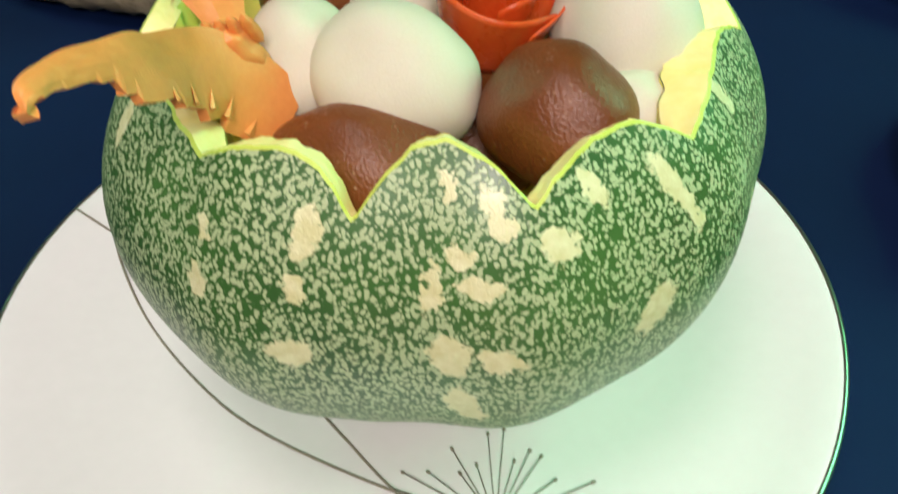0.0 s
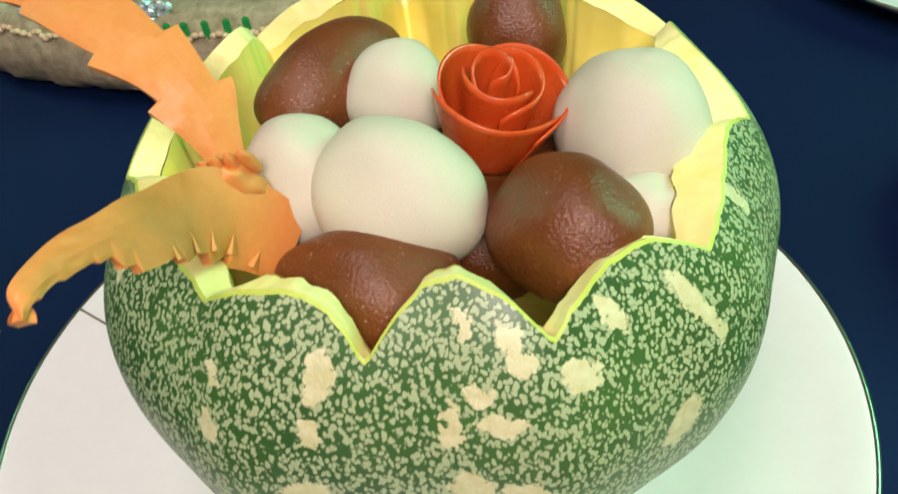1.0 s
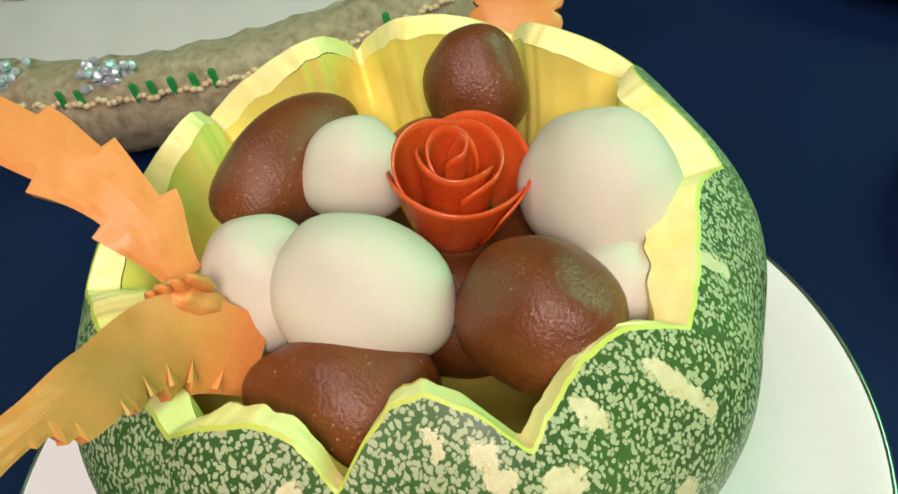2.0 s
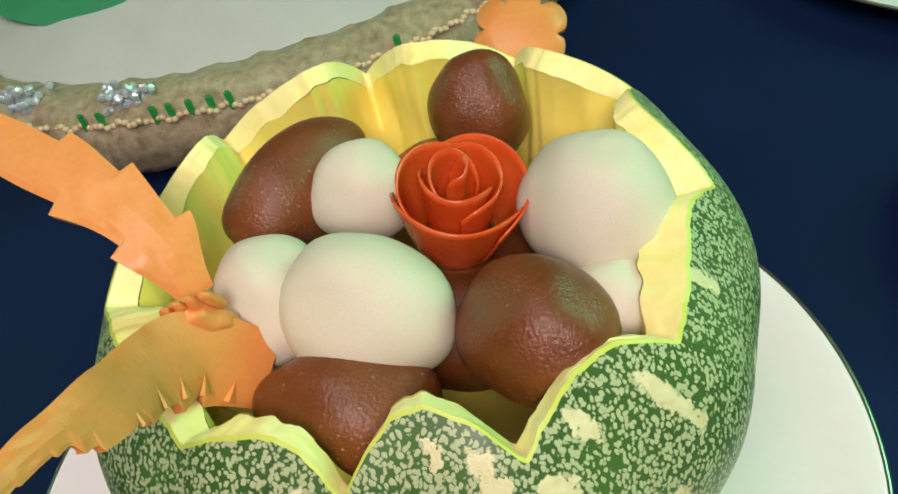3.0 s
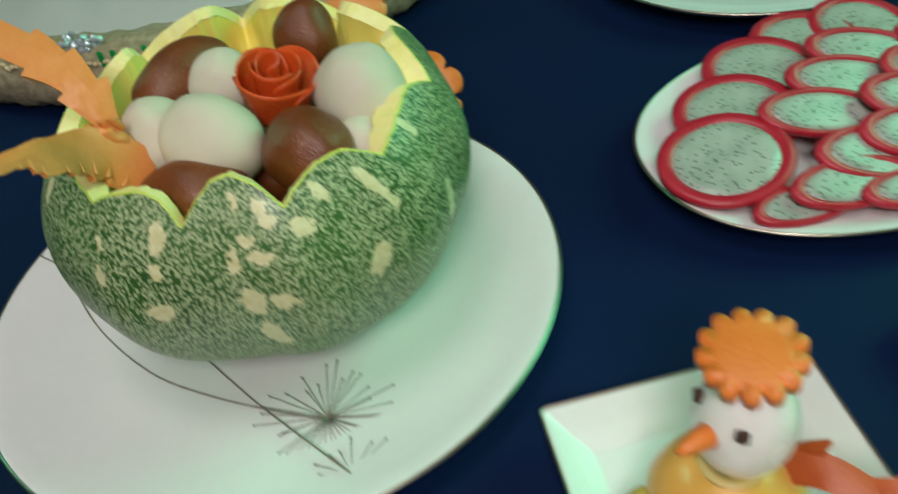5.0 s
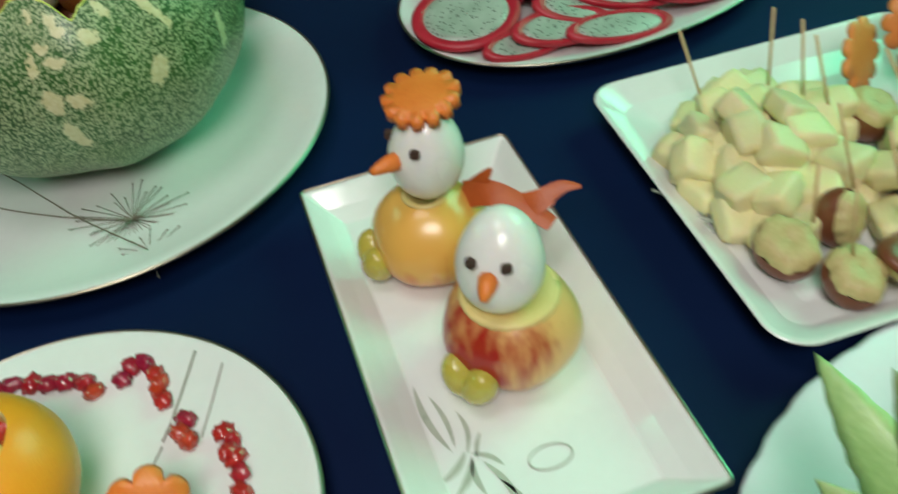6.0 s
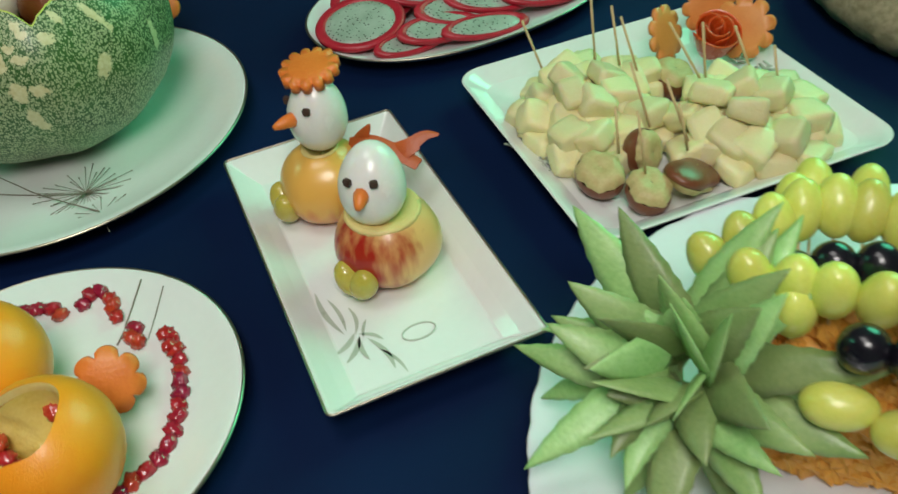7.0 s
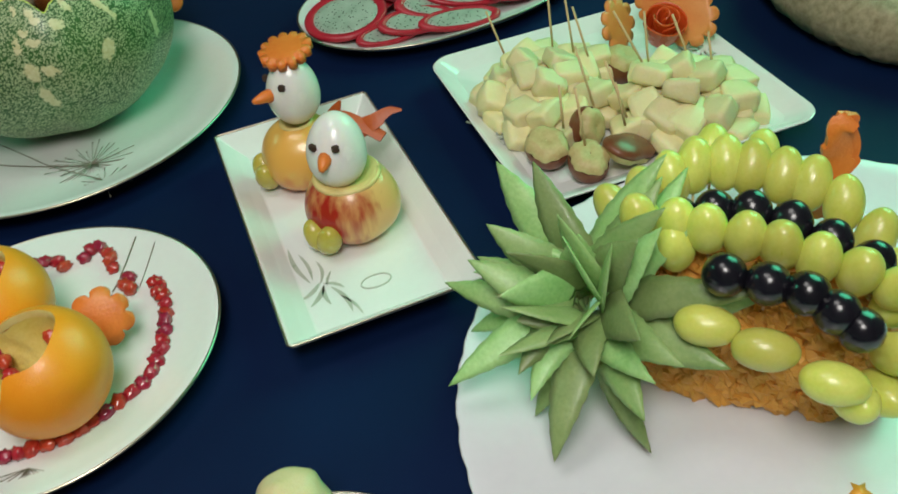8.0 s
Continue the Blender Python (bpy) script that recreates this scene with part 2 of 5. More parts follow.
M_RIND = rind_material()
M_FLESH = organic("pumpkin_flesh", (0.90, 0.76, 0.11), (0.93, 0.84, 0.24), 30, 260, 0.45, 0.12, 0.30)
M_CUT = organic("pumpkin_cut_edge", (0.82, 0.72, 0.20), (0.90, 0.86, 0.42), 60, 300, 0.42, 0.3, 0.15)
M_SKINLINE = organic("pumpkin_green_line", (0.42, 0.55, 0.05), (0.55, 0.66, 0.12), 60, 300, 0.45, 0.2)
M_CLOTH = cloth_material()
M_PLATE = porcelain("white_porcelain", (0.74, 0.76, 0.74), (0.80, 0.82, 0.80))
M_PLATE2 = porcelain("milky_glass", (0.70, 0.72, 0.76), (0.76, 0.78, 0.82), 0.18)
M_GOLD = plain("gilt_line", (0.52, 0.47, 0.38), 0.3, 1.0)
M_PRINT = organic("grey_print", (0.16, 0.15, 0.11), (0.26, 0.24, 0.17), 80, 500, 0.35, 0.02)
M_PRINT_PALE = organic("pale_print", (0.34, 0.39, 0.31), (0.48, 0.51, 0.43), 80, 500, 0.3, 0.02)
M_WHITE_BALL = organic("milk_sweet", (0.53, 0.50, 0.37), (0.64, 0.615, 0.49), 25, 1600, 0.6, 0.2, 0.12, bumpdist=0.0006)
def brown_material():
    """Fried milk sweet: brown mottled crust with pale grainy flecks."""
    m = organic("fried_milk_sweet", (0.100, 0.026, 0.006), (0.205, 0.060, 0.015), 50, 900, 0.33, 0.4, 0.0, 0.0, spread=0.22, bumpdist=0.0011)
    n, l = m.node_tree.nodes, m.node_tree.links
    b = n["Principled BSDF"]
    b.inputs["Specular IOR Level"].default_value = 0.42
    old = b.inputs["Base Color"].links[0].from_socket
    co, vo, no = n.new("ShaderNodeTexCoord"), n.new("ShaderNodeTexVoronoi"), n.new("ShaderNodeTexNoise")
    vo.inputs["Scale"].default_value, no.inputs["Scale"].default_value = 420, 70
    l.new(co.outputs["Object"], vo.inputs["Vector"])
    l.new(co.outputs["Object"], no.inputs["Vector"])
    mr = n.new("ShaderNodeMapRange")
    mr.inputs[1].default_value, mr.inputs[2].default_value, mr.inputs[3].default_value, mr.inputs[4].default_value = 0.10, 0.24, 1, 0
    l.new(vo.outputs["Distance"], mr.inputs[0])
    gate = n.new("ShaderNodeMapRange")
    gate.inputs[1].default_value, gate.inputs[2].default_value, gate.inputs[4].default_value = 0.46, 0.72, 0.75
    l.new(no.outputs[0], gate.inputs[0])
    ml = n.new("ShaderNodeMath")
    ml.operation = "MULTIPLY"
    l.new(mr.outputs[0], ml.inputs[0])
    l.new(gate.outputs[0], ml.inputs[1])
    mx = n.new("ShaderNodeMixRGB")
    mx.inputs[2].default_value = (0.46, 0.30, 0.20, 1)
    l.new(ml.outputs[0], mx.inputs[0])
    l.new(old, mx.inputs[1])
    l.new(mx.outputs[0], b.inputs["Base Color"])
    return m


M_TAIL = organic("dark_carrot_peel", (0.36, 0.055, 0.010), (0.52, 0.11, 0.02), 60, 500, 0.45, 0.3)
M_BROWN_BALL = brown_material()
M_CARROT = organic("carrot_flesh", (0.68, 0.23, 0.050), (0.80, 0.33, 0.090), 40, 500, 0.42, 0.08, 0.1, stretch=(1, 1, 1))
M_CARROT_DARK = organic("carrot_core", (0.66, 0.15, 0.018), (0.80, 0.25, 0.04), 60, 500, 0.4, 0.3)
M_TOMATO = organic("tomato_skin", (0.58, 0.055, 0.008), (0.72, 0.120, 0.020), 60, 500, 0.28, 0.12, 0.05, 0.25)
M_EGG = organic("boiled_egg_white", (0.74, 0.74, 0.70), (0.84, 0.84, 0.80), 30, 300, 0.25, 0.05, 0.2, 0.15)
M_CLOVE = organic("clove", (0.03, 0.016, 0.010), (0.08, 0.04, 0.025), 300, 900, 0.7, 0.5)
M_APPLE_Y = apple_material("yellow_apple_skin", (0.62, 0.16, 0.035), (0.76, 0.42, 0.085), 0.86, (0.1, 0.0, -1.0))
M_APPLE_R = apple_material("red_apple_skin", (0.36, 0.018, 0.010), (0.76, 0.46, 0.16), 0.80, (-0.90, -0.25, 0.0))
M_APPLE_FLESH = organic("apple_flesh", (0.66, 0.50, 0.17), (0.74, 0.60, 0.26), 40, 400, 0.45, 0.15, 0.1)
M_GRAPE_CUT = organic("cut_green_grape", (0.42, 0.36, 0.045), (0.52, 0.46, 0.09), 90, 400, 0.22, 0.05, 0.2, 0.3)
M_GRAPE = organic("green_grape_skin", (0.52, 0.56, 0.080), (0.69, 0.70, 0.18), 70, 500, 0.30, 0.04, 0.40, 0.15, jitter=0.18)
M_GRAPE_BLACK = organic("black_grape_skin", (0.004, 0.004, 0.007), (0.012, 0.010, 0.016), 70, 500, 0.24, 0.04, 0, 0.2, jitter=0.2)
M_ORANGE = organic("orange_peel", (0.86, 0.275, 0.008), (0.92, 0.370, 0.018), 30, 900, 0.38, 0.35, 0.1, 0.15, bumpdist=0.0007)
M_PITH = organic("orange_pith", (0.72, 0.52, 0.15), (0.80, 0.66, 0.28), 60, 500, 0.5, 0.3, 0.1)
M_PULP = organic("orange_pulp", (0.66, 0.48, 0.09), (0.80, 0.66, 0.22), 90, 500, 0.35, 0.5, 0.1)
M_POM = organic("pomegranate_seed", (0.24, 0.004, 0.010), (0.52, 0.030, 0.045), 160, 600, 0.14, 0.05, 0.15, 0.5, jitter=0.3)
M_MELON = organic("pale_pear_flesh", (0.68, 0.61, 0.30), (0.78, 0.72, 0.43), 60, 600, 0.5, 0.35, 0.45, jitter=0.10)
M_WOOD = organic("toothpick_wood", (0.52, 0.36, 0.17), (0.66, 0.48, 0.25), 200, 900, 0.6, 0.2)
M_DATE = organic("brown_fruit_skin", (0.13, 0.035, 0.014), (0.22, 0.070, 0.028), 60, 500, 0.4, 0.2, 0, 0.15)
M_DATE_FLESH = organic("cut_brown_fruit", (0.44, 0.34, 0.13), (0.60, 0.50, 0.24), 120, 500, 0.5, 0.4)
M_LEAF = organic("crown_leaf", (0.14, 0.31, 0.07), (0.42, 0.58, 0.25), 34, 420, 0.42, 0.30, 0.15, 0.05, spread=0.30, jitter=0.42)
M_PINEAPPLE = organic("carved_pineapple", (0.66, 0.28, 0.035), (0.84, 0.46, 0.095), 90, 500, 0.45, 0.5, 0.1)
M_DRAGON_SKIN = organic("dragon_fruit_rind", (0.36, 0.006, 0.018), (0.52, 0.022, 0.045), 60, 400, 0.38, 0.2)
M_DRAGON = slice_material()
M_MESH = organic("gold_ribbon_mesh", (0.26, 0.20, 0.10), (0.66, 0.57, 0.37), 150, 1600, 0.35, 0.9, 0, 0.1, spread=0.2, bumpdist=0.002)
M_SEQUIN = plain("silver_sequin", (0.50, 0.60, 0.62), 0.25, 0.35)
M_BEAD = organic("gold_bead", (0.55, 0.42, 0.22), (0.75, 0.62, 0.38), 200, 800, 0.25, 0.1, 0, 0.3)
M_GREEN_SEQ = plain("green_sequin", (0.01, 0.42, 0.10), 0.25, 0.3)
M_FABRIC = organic("white_fabric", (0.42, 0.44, 0.42), (0.52, 0.54, 0.51), 18, 900, 0.8, 0.2)
M_FABRIC_G = organic("green_fabric", (0.004, 0.20, 0.085), (0.010, 0.28, 0.12), 18, 900, 0.7, 0.2)
M_WALL = organic("plaster", (0.55, 0.53, 0.50), (0.62, 0.60, 0.57), 3, 60, 0.8, 0.1)
M_FLOOR = organic("floor_tile", (0.30, 0.28, 0.26), (0.36, 0.34, 0.31), 3, 60, 0.5, 0.1)
M_TABLE = organic("table_wood", (0.16, 0.09, 0.045), (0.24, 0.14, 0.07), 6, 80, 0.5, 0.2)
M_STAR = organic("orange_print", (0.72, 0.32, 0.03), (0.82, 0.42, 0.06), 90, 500, 0.3, 0.02)


# ---- mesh helpers ----
def mesh_of(name, verts, faces, mat, smooth=True):
    me = bpy.data.meshes.new(name)
    me.from_pydata([tuple(v) for v in verts], [], faces)
    me.materials.append(mat)
    me.polygons.foreach_set("use_smooth", [smooth] * len(me.polygons))
    me.update()
    return me


def part(name, shape, mat, parent=None, label="", smooth=True, m=None):
    """One mesh object; shape is a bmesh, a mesh or (verts, faces)."""
    if isinstance(shape, tuple):
        me = mesh_of(name, shape[0], shape[1], mat, smooth)
    elif isinstance(shape, bmesh.types.BMesh):
        me = bpy.data.meshes.new(name)
        shape.to_mesh(me)
        shape.free()
        me.materials.append(mat)
        me.polygons.foreach_set("use_smooth", [smooth] * len(me.polygons))
    else:
        me = shape
    ob = new(name, me)
    ob.parent = parent
    if m is not None:
        ob.matrix_basis = m
    return tagged(ob, label)


def thing(name, at, label, category, group="", turn=0.0):
    ob = new(name)
    ob.empty_display_size = 0.01
    ob.matrix_basis = pose(*at, 0, 0, turn)
    return tagged(ob, label, category, group)


def lathe(profile, seg=96, wave=None):
    """Surface of revolution through (radius, height); wave(angle) scales the radius."""
    v, f, k = [], [], len(profile)
    for i in range(seg):
        a = 2 * math.pi * i / seg
        for r, z in profile:
            w = wave(a, r) if wave else 1
            v.append((r * w * math.cos(a), r * w * math.sin(a), z))
    for i in range(seg):
        j = (i + 1) % seg
        for q in range(k - 1):
            f.append((i * k + q, j * k + q, j * k + q + 1, i * k + q + 1))
    return v, f


def ovoid(rx, ry, rz, lump=0.03, freq=1.6, seed=0, egg=0.0, nu=40, nv=24):
    """Uneven rounded body, closed at both poles."""
    v, f = [(0, 0, -rz)], []
    for j in range(1, nv):
        p = math.pi * j / nv
        for i in range(nu):
            a = 2 * math.pi * i / nu
            d = Vector((math.sin(p) * math.cos(a), math.sin(p) * math.sin(a), -math.cos(p)))
            s = 1 + lump * noise.noise(d * freq + Vector((seed * 7.3, seed * 1.7, 0)))
            g = 1 - egg * d.z
            v.append((d.x * rx * s * g, d.y * ry * s * g, d.z * rz * s))
    v.append((0, 0, rz))
    top = len(v) - 1
    for i in range(nu):
        k = (i + 1) % nu
        f.append((0, 1 + k, 1 + i))
        for j in range(nv - 2):
            a, b = 1 + j * nu, 1 + (j + 1) * nu
            f.append((a + i, a + k, b + k, b + i))
        f.append((top, 1 + (nv - 2) * nu + i, 1 + (nv - 2) * nu + k))
    return v, f


def slab(outline, thick, bevel=0.0006):
    """A flat outline in x, y with thickness, edges rounded."""
    bm = bmesh.new()
    vs = [bm.verts.new((x, y, 0)) for x, y in outline]
    face = bm.faces.new(vs)
    out = bmesh.ops.extrude_face_region(bm, geom=[face])
    bmesh.ops.translate(bm, verts=[g for g in out["geom"] if isinstance(g, bmesh.types.BMVert)], vec=(0, 0, thick))
    bmesh.ops.recalc_face_normals(bm, faces=bm.faces[:])
    if bevel:
        edges = [e for e in bm.edges if abs(e.verts[0].co.z - e.verts[1].co.z) < 1e-7]
        bmesh.ops.bevel(bm, geom=edges, offset=bevel, segments=2, affect="EDGES", clamp_overlap=True)
    bmesh.ops.triangulate(bm, faces=[q for q in bm.faces if len(q.verts) > 4])
    return bm


def tube(points, radius, seg=8, taper=None):
    """Round rod through points."""
    pts = [Vector(p) for p in points]
    v, f = [], []
    for i, p in enumerate(pts):
        d = (pts[min(i + 1, len(pts) - 1)] - pts[max(i - 1, 0)]).normalized()
        s = d.orthogonal().normalized() if i == 0 else (s - d * s.dot(d)).normalized()
        u = d.cross(s)
        r = radius * (taper(i / (len(pts) - 1)) if taper else 1)
        for k in range(seg):
            a = 2 * math.pi * k / seg
            v.append(p + s * (r * math.cos(a)) + u * (r * math.sin(a)))
    for i in range(len(pts) - 1):
        for k in range(seg):
            q = (k + 1) % seg
            f.append((i * seg + k, i * seg + q, (i + 1) * seg + q, (i + 1) * seg + k))
    f.append(tuple(range(seg))[::-1])
    f.append(tuple((len(pts) - 1) * seg + k for k in range(seg)))
    return v, f


def join(shapes):
    v, f = [], []
    for sv, sf in shapes:
        o = len(v)
        v += list(sv)
        f += [tuple(i + o for i in q) for q in sf]
    return v, f


def moved(shape, m):
    return [m @ Vector(p) for p in shape[0]], shape[1]


def glide(points, n):
    """n+1 points on a smooth curve through the given ones."""
    pts = [Vector(p) for p in points]
    pts = [2 * pts[0] - pts[1]] + pts + [2 * pts[-1] - pts[-2]]
    out = []
    for i in range(n + 1):
        s = i / n * (len(pts) - 3)
        k = min(int(s), len(pts) - 4)
        t = s - k
        a, b, c, d = pts[k:k + 4]
        out.append(0.5 * (2 * b + (c - a) * t + (2 * a - 5 * b + 4 * c - d) * t * t + (3 * b - a - 3 * c + d) * t ** 3))
    return out


def sheet(rows, thick):
    """A smooth sheet through a grid of points, given thickness."""
    bm = bmesh.new()
    g = [[bm.verts.new(p) for p in r] for r in rows]
    for i in range(len(g) - 1):
        for j in range(len(g[0]) - 1):
            bm.faces.new((g[i][j], g[i][j + 1], g[i + 1][j + 1], g[i + 1][j]))
    bmesh.ops.recalc_face_normals(bm, faces=bm.faces[:])
    bmesh.ops.solidify(bm, geom=bm.faces[:], thickness=thick)
    return bm


# ---- the room and the table ----
def box(sx, sy, sz, bevel=0.0):
    bm = bmesh.new()
    bmesh.ops.create_cube(bm, size=1, matrix=Matrix.Diagonal((sx, sy, sz, 1)))
    if bevel:
        bmesh.ops.bevel(bm, geom=bm.edges[:], offset=bevel, segments=2, affect="EDGES")
    return bm


for name, size, at, mat in (("floor", (6.4, 6.4, 0.1), (0, 0, -0.80), M_FLOOR), ("ceiling", (6.4, 6.4, 0.1), (0, 0, 2.65), M_WALL),
                            ("wall_north", (6.4, 0.2, 3.35), (0, 3.3, 0.925), M_WALL), ("wall_south", (6.4, 0.2, 3.35), (0, -3.3, 0.925), M_WALL),
                            ("wall_east", (0.2, 6.4, 3.35), (3.3, 0, 0.925), M_WALL), ("wall_west", (0.2, 6.4, 3.35), (-3.3, 0, 0.925), M_WALL)):
    tagged(part(name, box(*size), mat, smooth=False, m=pose(*at)), "plain light plaster surface closing the room" if mat is not M_FLOOR else "plain tiled floor under the buffet table", name.split("_")[0], kind="structure")

table = thing("buffet_table", (0.2, 0.3, -0.75), "long wooden buffet table under a blue cloth", "table")
part("tabletop", box(2.8, 1.9, 0.04, 0.004), M_TABLE, table, smooth=False, m=pose(0, 0, 0.722))
for sx in (-1.25, 1.25):
    for sy in (-0.8, 0.8):
        part("leg", box(0.06, 0.06, 0.70, 0.004), M_TABLE, table, smooth=False, m=pose(sx, sy, 0.352))


def tablecloth():
    nx, ny, w, d = 150, 110, 2.9, 2.0
    v, f = [], []
    for j in range(ny + 1):
        for i in range(nx + 1):
            x, y = (i / nx - 0.5) * w, (j / ny - 0.5) * d
            z = 0.0
            ex, ey = abs(x) - 1.405, abs(y) - 0.955
            drop = max(ex, ey, 0)
            z = -drop * 6 - 0.0 if drop > 0 else 0.0007 * noise.noise(Vector((x * 4, y * 5, 1))) - 0.0007
            if drop > 0:
                x, y = min(max(x, -1.415), 1.415), min(max(y, -0.965), 0.965)
            v.append((x, y, z))
    for j in range(ny):
        for i in range(nx):
            a = j * (nx + 1) + i
            f.append((a, a + 1, a + nx + 2, a + nx + 1))
    return v, f


tagged(part("tablecloth", tablecloth(), M_CLOTH, m=pose(0.2, 0.3, 0)), "smooth dark blue satin cloth covering the buffet table", "tablecloth")


# ---- plates ----
def round_plate(name, at, r, rise, label, mat=M_PLATE, gilt=True, wave=None, foot=0.55, lip=0.0):
    ob = thing(name, (at[0], at[1], 0), label, "plate")
    t = 0.004
    prof = [(0.0005, 0.007), (r * 0.60, 0.007), (r * 0.68, 0.0085), (r * 0.80, 0.0085 + rise * 0.25), (r * 0.93, 0.007 + rise * 0.75), (r * 0.985, 0.007 + rise),
            (r, 0.007 + rise + lip), (r + 0.0012, 0.0065 + rise + lip), (r, 0.0055 + rise + lip), (r * 0.96, 0.003 + rise * 0.8), (r * 0.80, 0.002 + rise * 0.25), (r * foot, 0.0025), (r * foot, 0.0002), (r * foot - 0.004, 0.0002), (r * foot - 0.005, 0.003), (0.0005, 0.003)]
    part("dish", lathe(prof, 144, wave), mat, ob)
    if gilt:
        z = 0.007 + rise + lip
        part("gilt_rim", lathe([(r * 0.9955, z - 0.0002), (r * 1.0005, z + 0.0005), (r + 0.0016, z - 0.0004), (r + 0.0012, z - 0.0014)], 144, wave), M_GOLD, ob, "thin gilt line round the rim")
    return ob


def stroke(points, radius, seg=5, taper=None):
    return tube(points, radius, seg, taper)


# ---- the pumpkin bowl on its round plate ----
pumpkin_plate = round_plate("serving_plate", (0.0438, 0.2535), 0.1745, 0.015, "large round white plate with a gilt rim and dandelion print")
PX, PY = 0.0438, 0.2535


def dandelion(parent, cx, cy, z, size, count, seed, first=0, sweep=360):
    """Printed seed head: fine rays with dark tips."""
    rnd = random.Random(seed)
    rays, tips = [], []
    for i in range(count):
        a = radians(first + sweep * i / count + rnd.uniform(-6, 6))
        q = size * rnd.uniform(0.55, 1.0)
        ex, ey = cx + q * math.cos(a), cy + q * math.sin(a)
        rays.append(stroke([(cx, cy, z), ((cx + ex) / 2, (cy + ey) / 2, z), (ex, ey, z)], 0.00026, 4))
        tips.append(moved(ovoid(0.0011, 0.0007, 0.0004, 0, nu=8, nv=5), pose(ex, ey, z, 0, 0, math.degrees(a))))
    part("print", join(rays), M_PRINT, parent, "fine grey dandelion rays printed on the glaze")
    part("print", join(tips), M_PRINT, parent, "dark seed tips printed on the glaze")


dandelion(pumpkin_plate, 0.082 - PX, 0.153 - PY, 0.0090, 0.042, 34, 3)
dandelion(pumpkin_plate, 0.098 - PX, 0.113 - PY, 0.0135, 0.026, 16, 5)
for pts in ([(-0.113, 0.324), (-0.104, 0.299), (-0.089, 0.270), (-0.069, 0.242), (-0.040, 0.212), (-0.012, 0.191), (0.032, 0.170), (0.082, 0.152)],
            [(-0.122, 0.305), (-0.090, 0.287), (-0.020, 0.232), (0.020, 0.191), (0.045, 0.165), (0.098, 0.111)]):
    pts = [(x - PX, y - PY) for x, y in pts]
    part("print", stroke(glide([(x, y, 0.0080 + max(0, math.hypot(x, y) - 0.116) * 0.26) for x, y in pts], 30), 0.00055, 5), M_PRINT, pumpkin_plate, "thin dark stem printed on the glaze")

NOTCH = (-172, -124.5, -98, -71.5, -42, -6, 30, 64, 99, 136, 162)
PEAK = (-148, -112, -84, -54, -16, 17, 50, 84, 111, 146, 175)
NOTCH_Z = (0.140, 0.149, 0.142, 0.145, 0.143, 0.143, 0.137, 0.137, 0.138, 0.139, 0.140)
PEAK_Z = (0.155, 0.1555, 0.1575, 0.1530, 0.1510, 0.157, 0.155, 0.159, 0.160, 0.156, 0.153)


def rim_height(deg):
    """Height of the scalloped cut round the bowl."""
    d = (deg + 172) % 360 - 172
    for i, a in enumerate(NOTCH):
        b = NOTCH[i + 1] if i + 1 < len(NOTCH) else NOTCH[0] + 360
        if a <= d < b:
            p = PEAK[i]
            s = (d - a) / (p - a) if d < p else (b - d) / (b - p)
            base = NOTCH_Z[i] if d < p else NOTCH_Z[(i + 1) % len(NOTCH)]
            return base + (PEAK_Z[i] - base) * (1 - (1 - max(0, min(1, s))) ** 2.1)
    return 0.149


def knife(deg):
    a = radians(deg)
    return rim_height(deg) + 0.0011 * noise.noise(Vector((math.cos(a) * 11, math.sin(a) * 11, 2))) + 0.0006 * noise.noise(Vector((math.cos(a) * 30, math.sin(a) * 30, 4)))


SHAPE = ((-180, 0.98), (-150, 1.02), (-122, 1.05), (-104, 1.0), (-90, 0.99), (-72, 1.02), (-50, 1.01), (-38, 1.0), (-12, 0.985), (20, 0.975), (60, 0.99), (180, 0.98))


def swell(a):
    """How far the uneven fruit bulges at a bearing."""
    d = (math.degrees(a) + 180) % 360 - 180
    for (p, r), (q, s) in zip(SHAPE, SHAPE[1:]):
        if p <= d <= q:
            t = (d - p) / (q - p)
            return r + (s - r) * t * t * (3 - 2 * t)
    return 1.0


def bowl_radius(z, a):
    q = max(0.0, 1 - ((z - PUMPKIN_C.z) / (PUMPKIN_H if z < PUMPKIN_C.z else 0.0885)) ** 2)
    rib = 1 + 0.010 * math.cos(10 * a + 0.6) + 0.012 * noise.noise(Vector((math.cos(a), math.sin(a), z * 6)) * 1.2)
    return PUMPKIN_R * math.sqrt(q) * rib * swell(a)


def cut_width(a):
    """How wide the knife left the flesh edge at a bearing."""
    d = (math.degrees(a) + 180) % 360 - 180
    w = 0.80 + 0.95 * math.exp(-((d + 20) / 22) ** 2) + 0.9 * math.exp(-((d + 152) / 26) ** 2) + 0.25 * math.exp(-((d - 120) / 50) ** 2)
    return w + 0.16 * math.sin(9 * a + 1.0) + 0.22 * noise.noise(Vector((math.cos(a) * 14, math.sin(a) * 14, 5)))


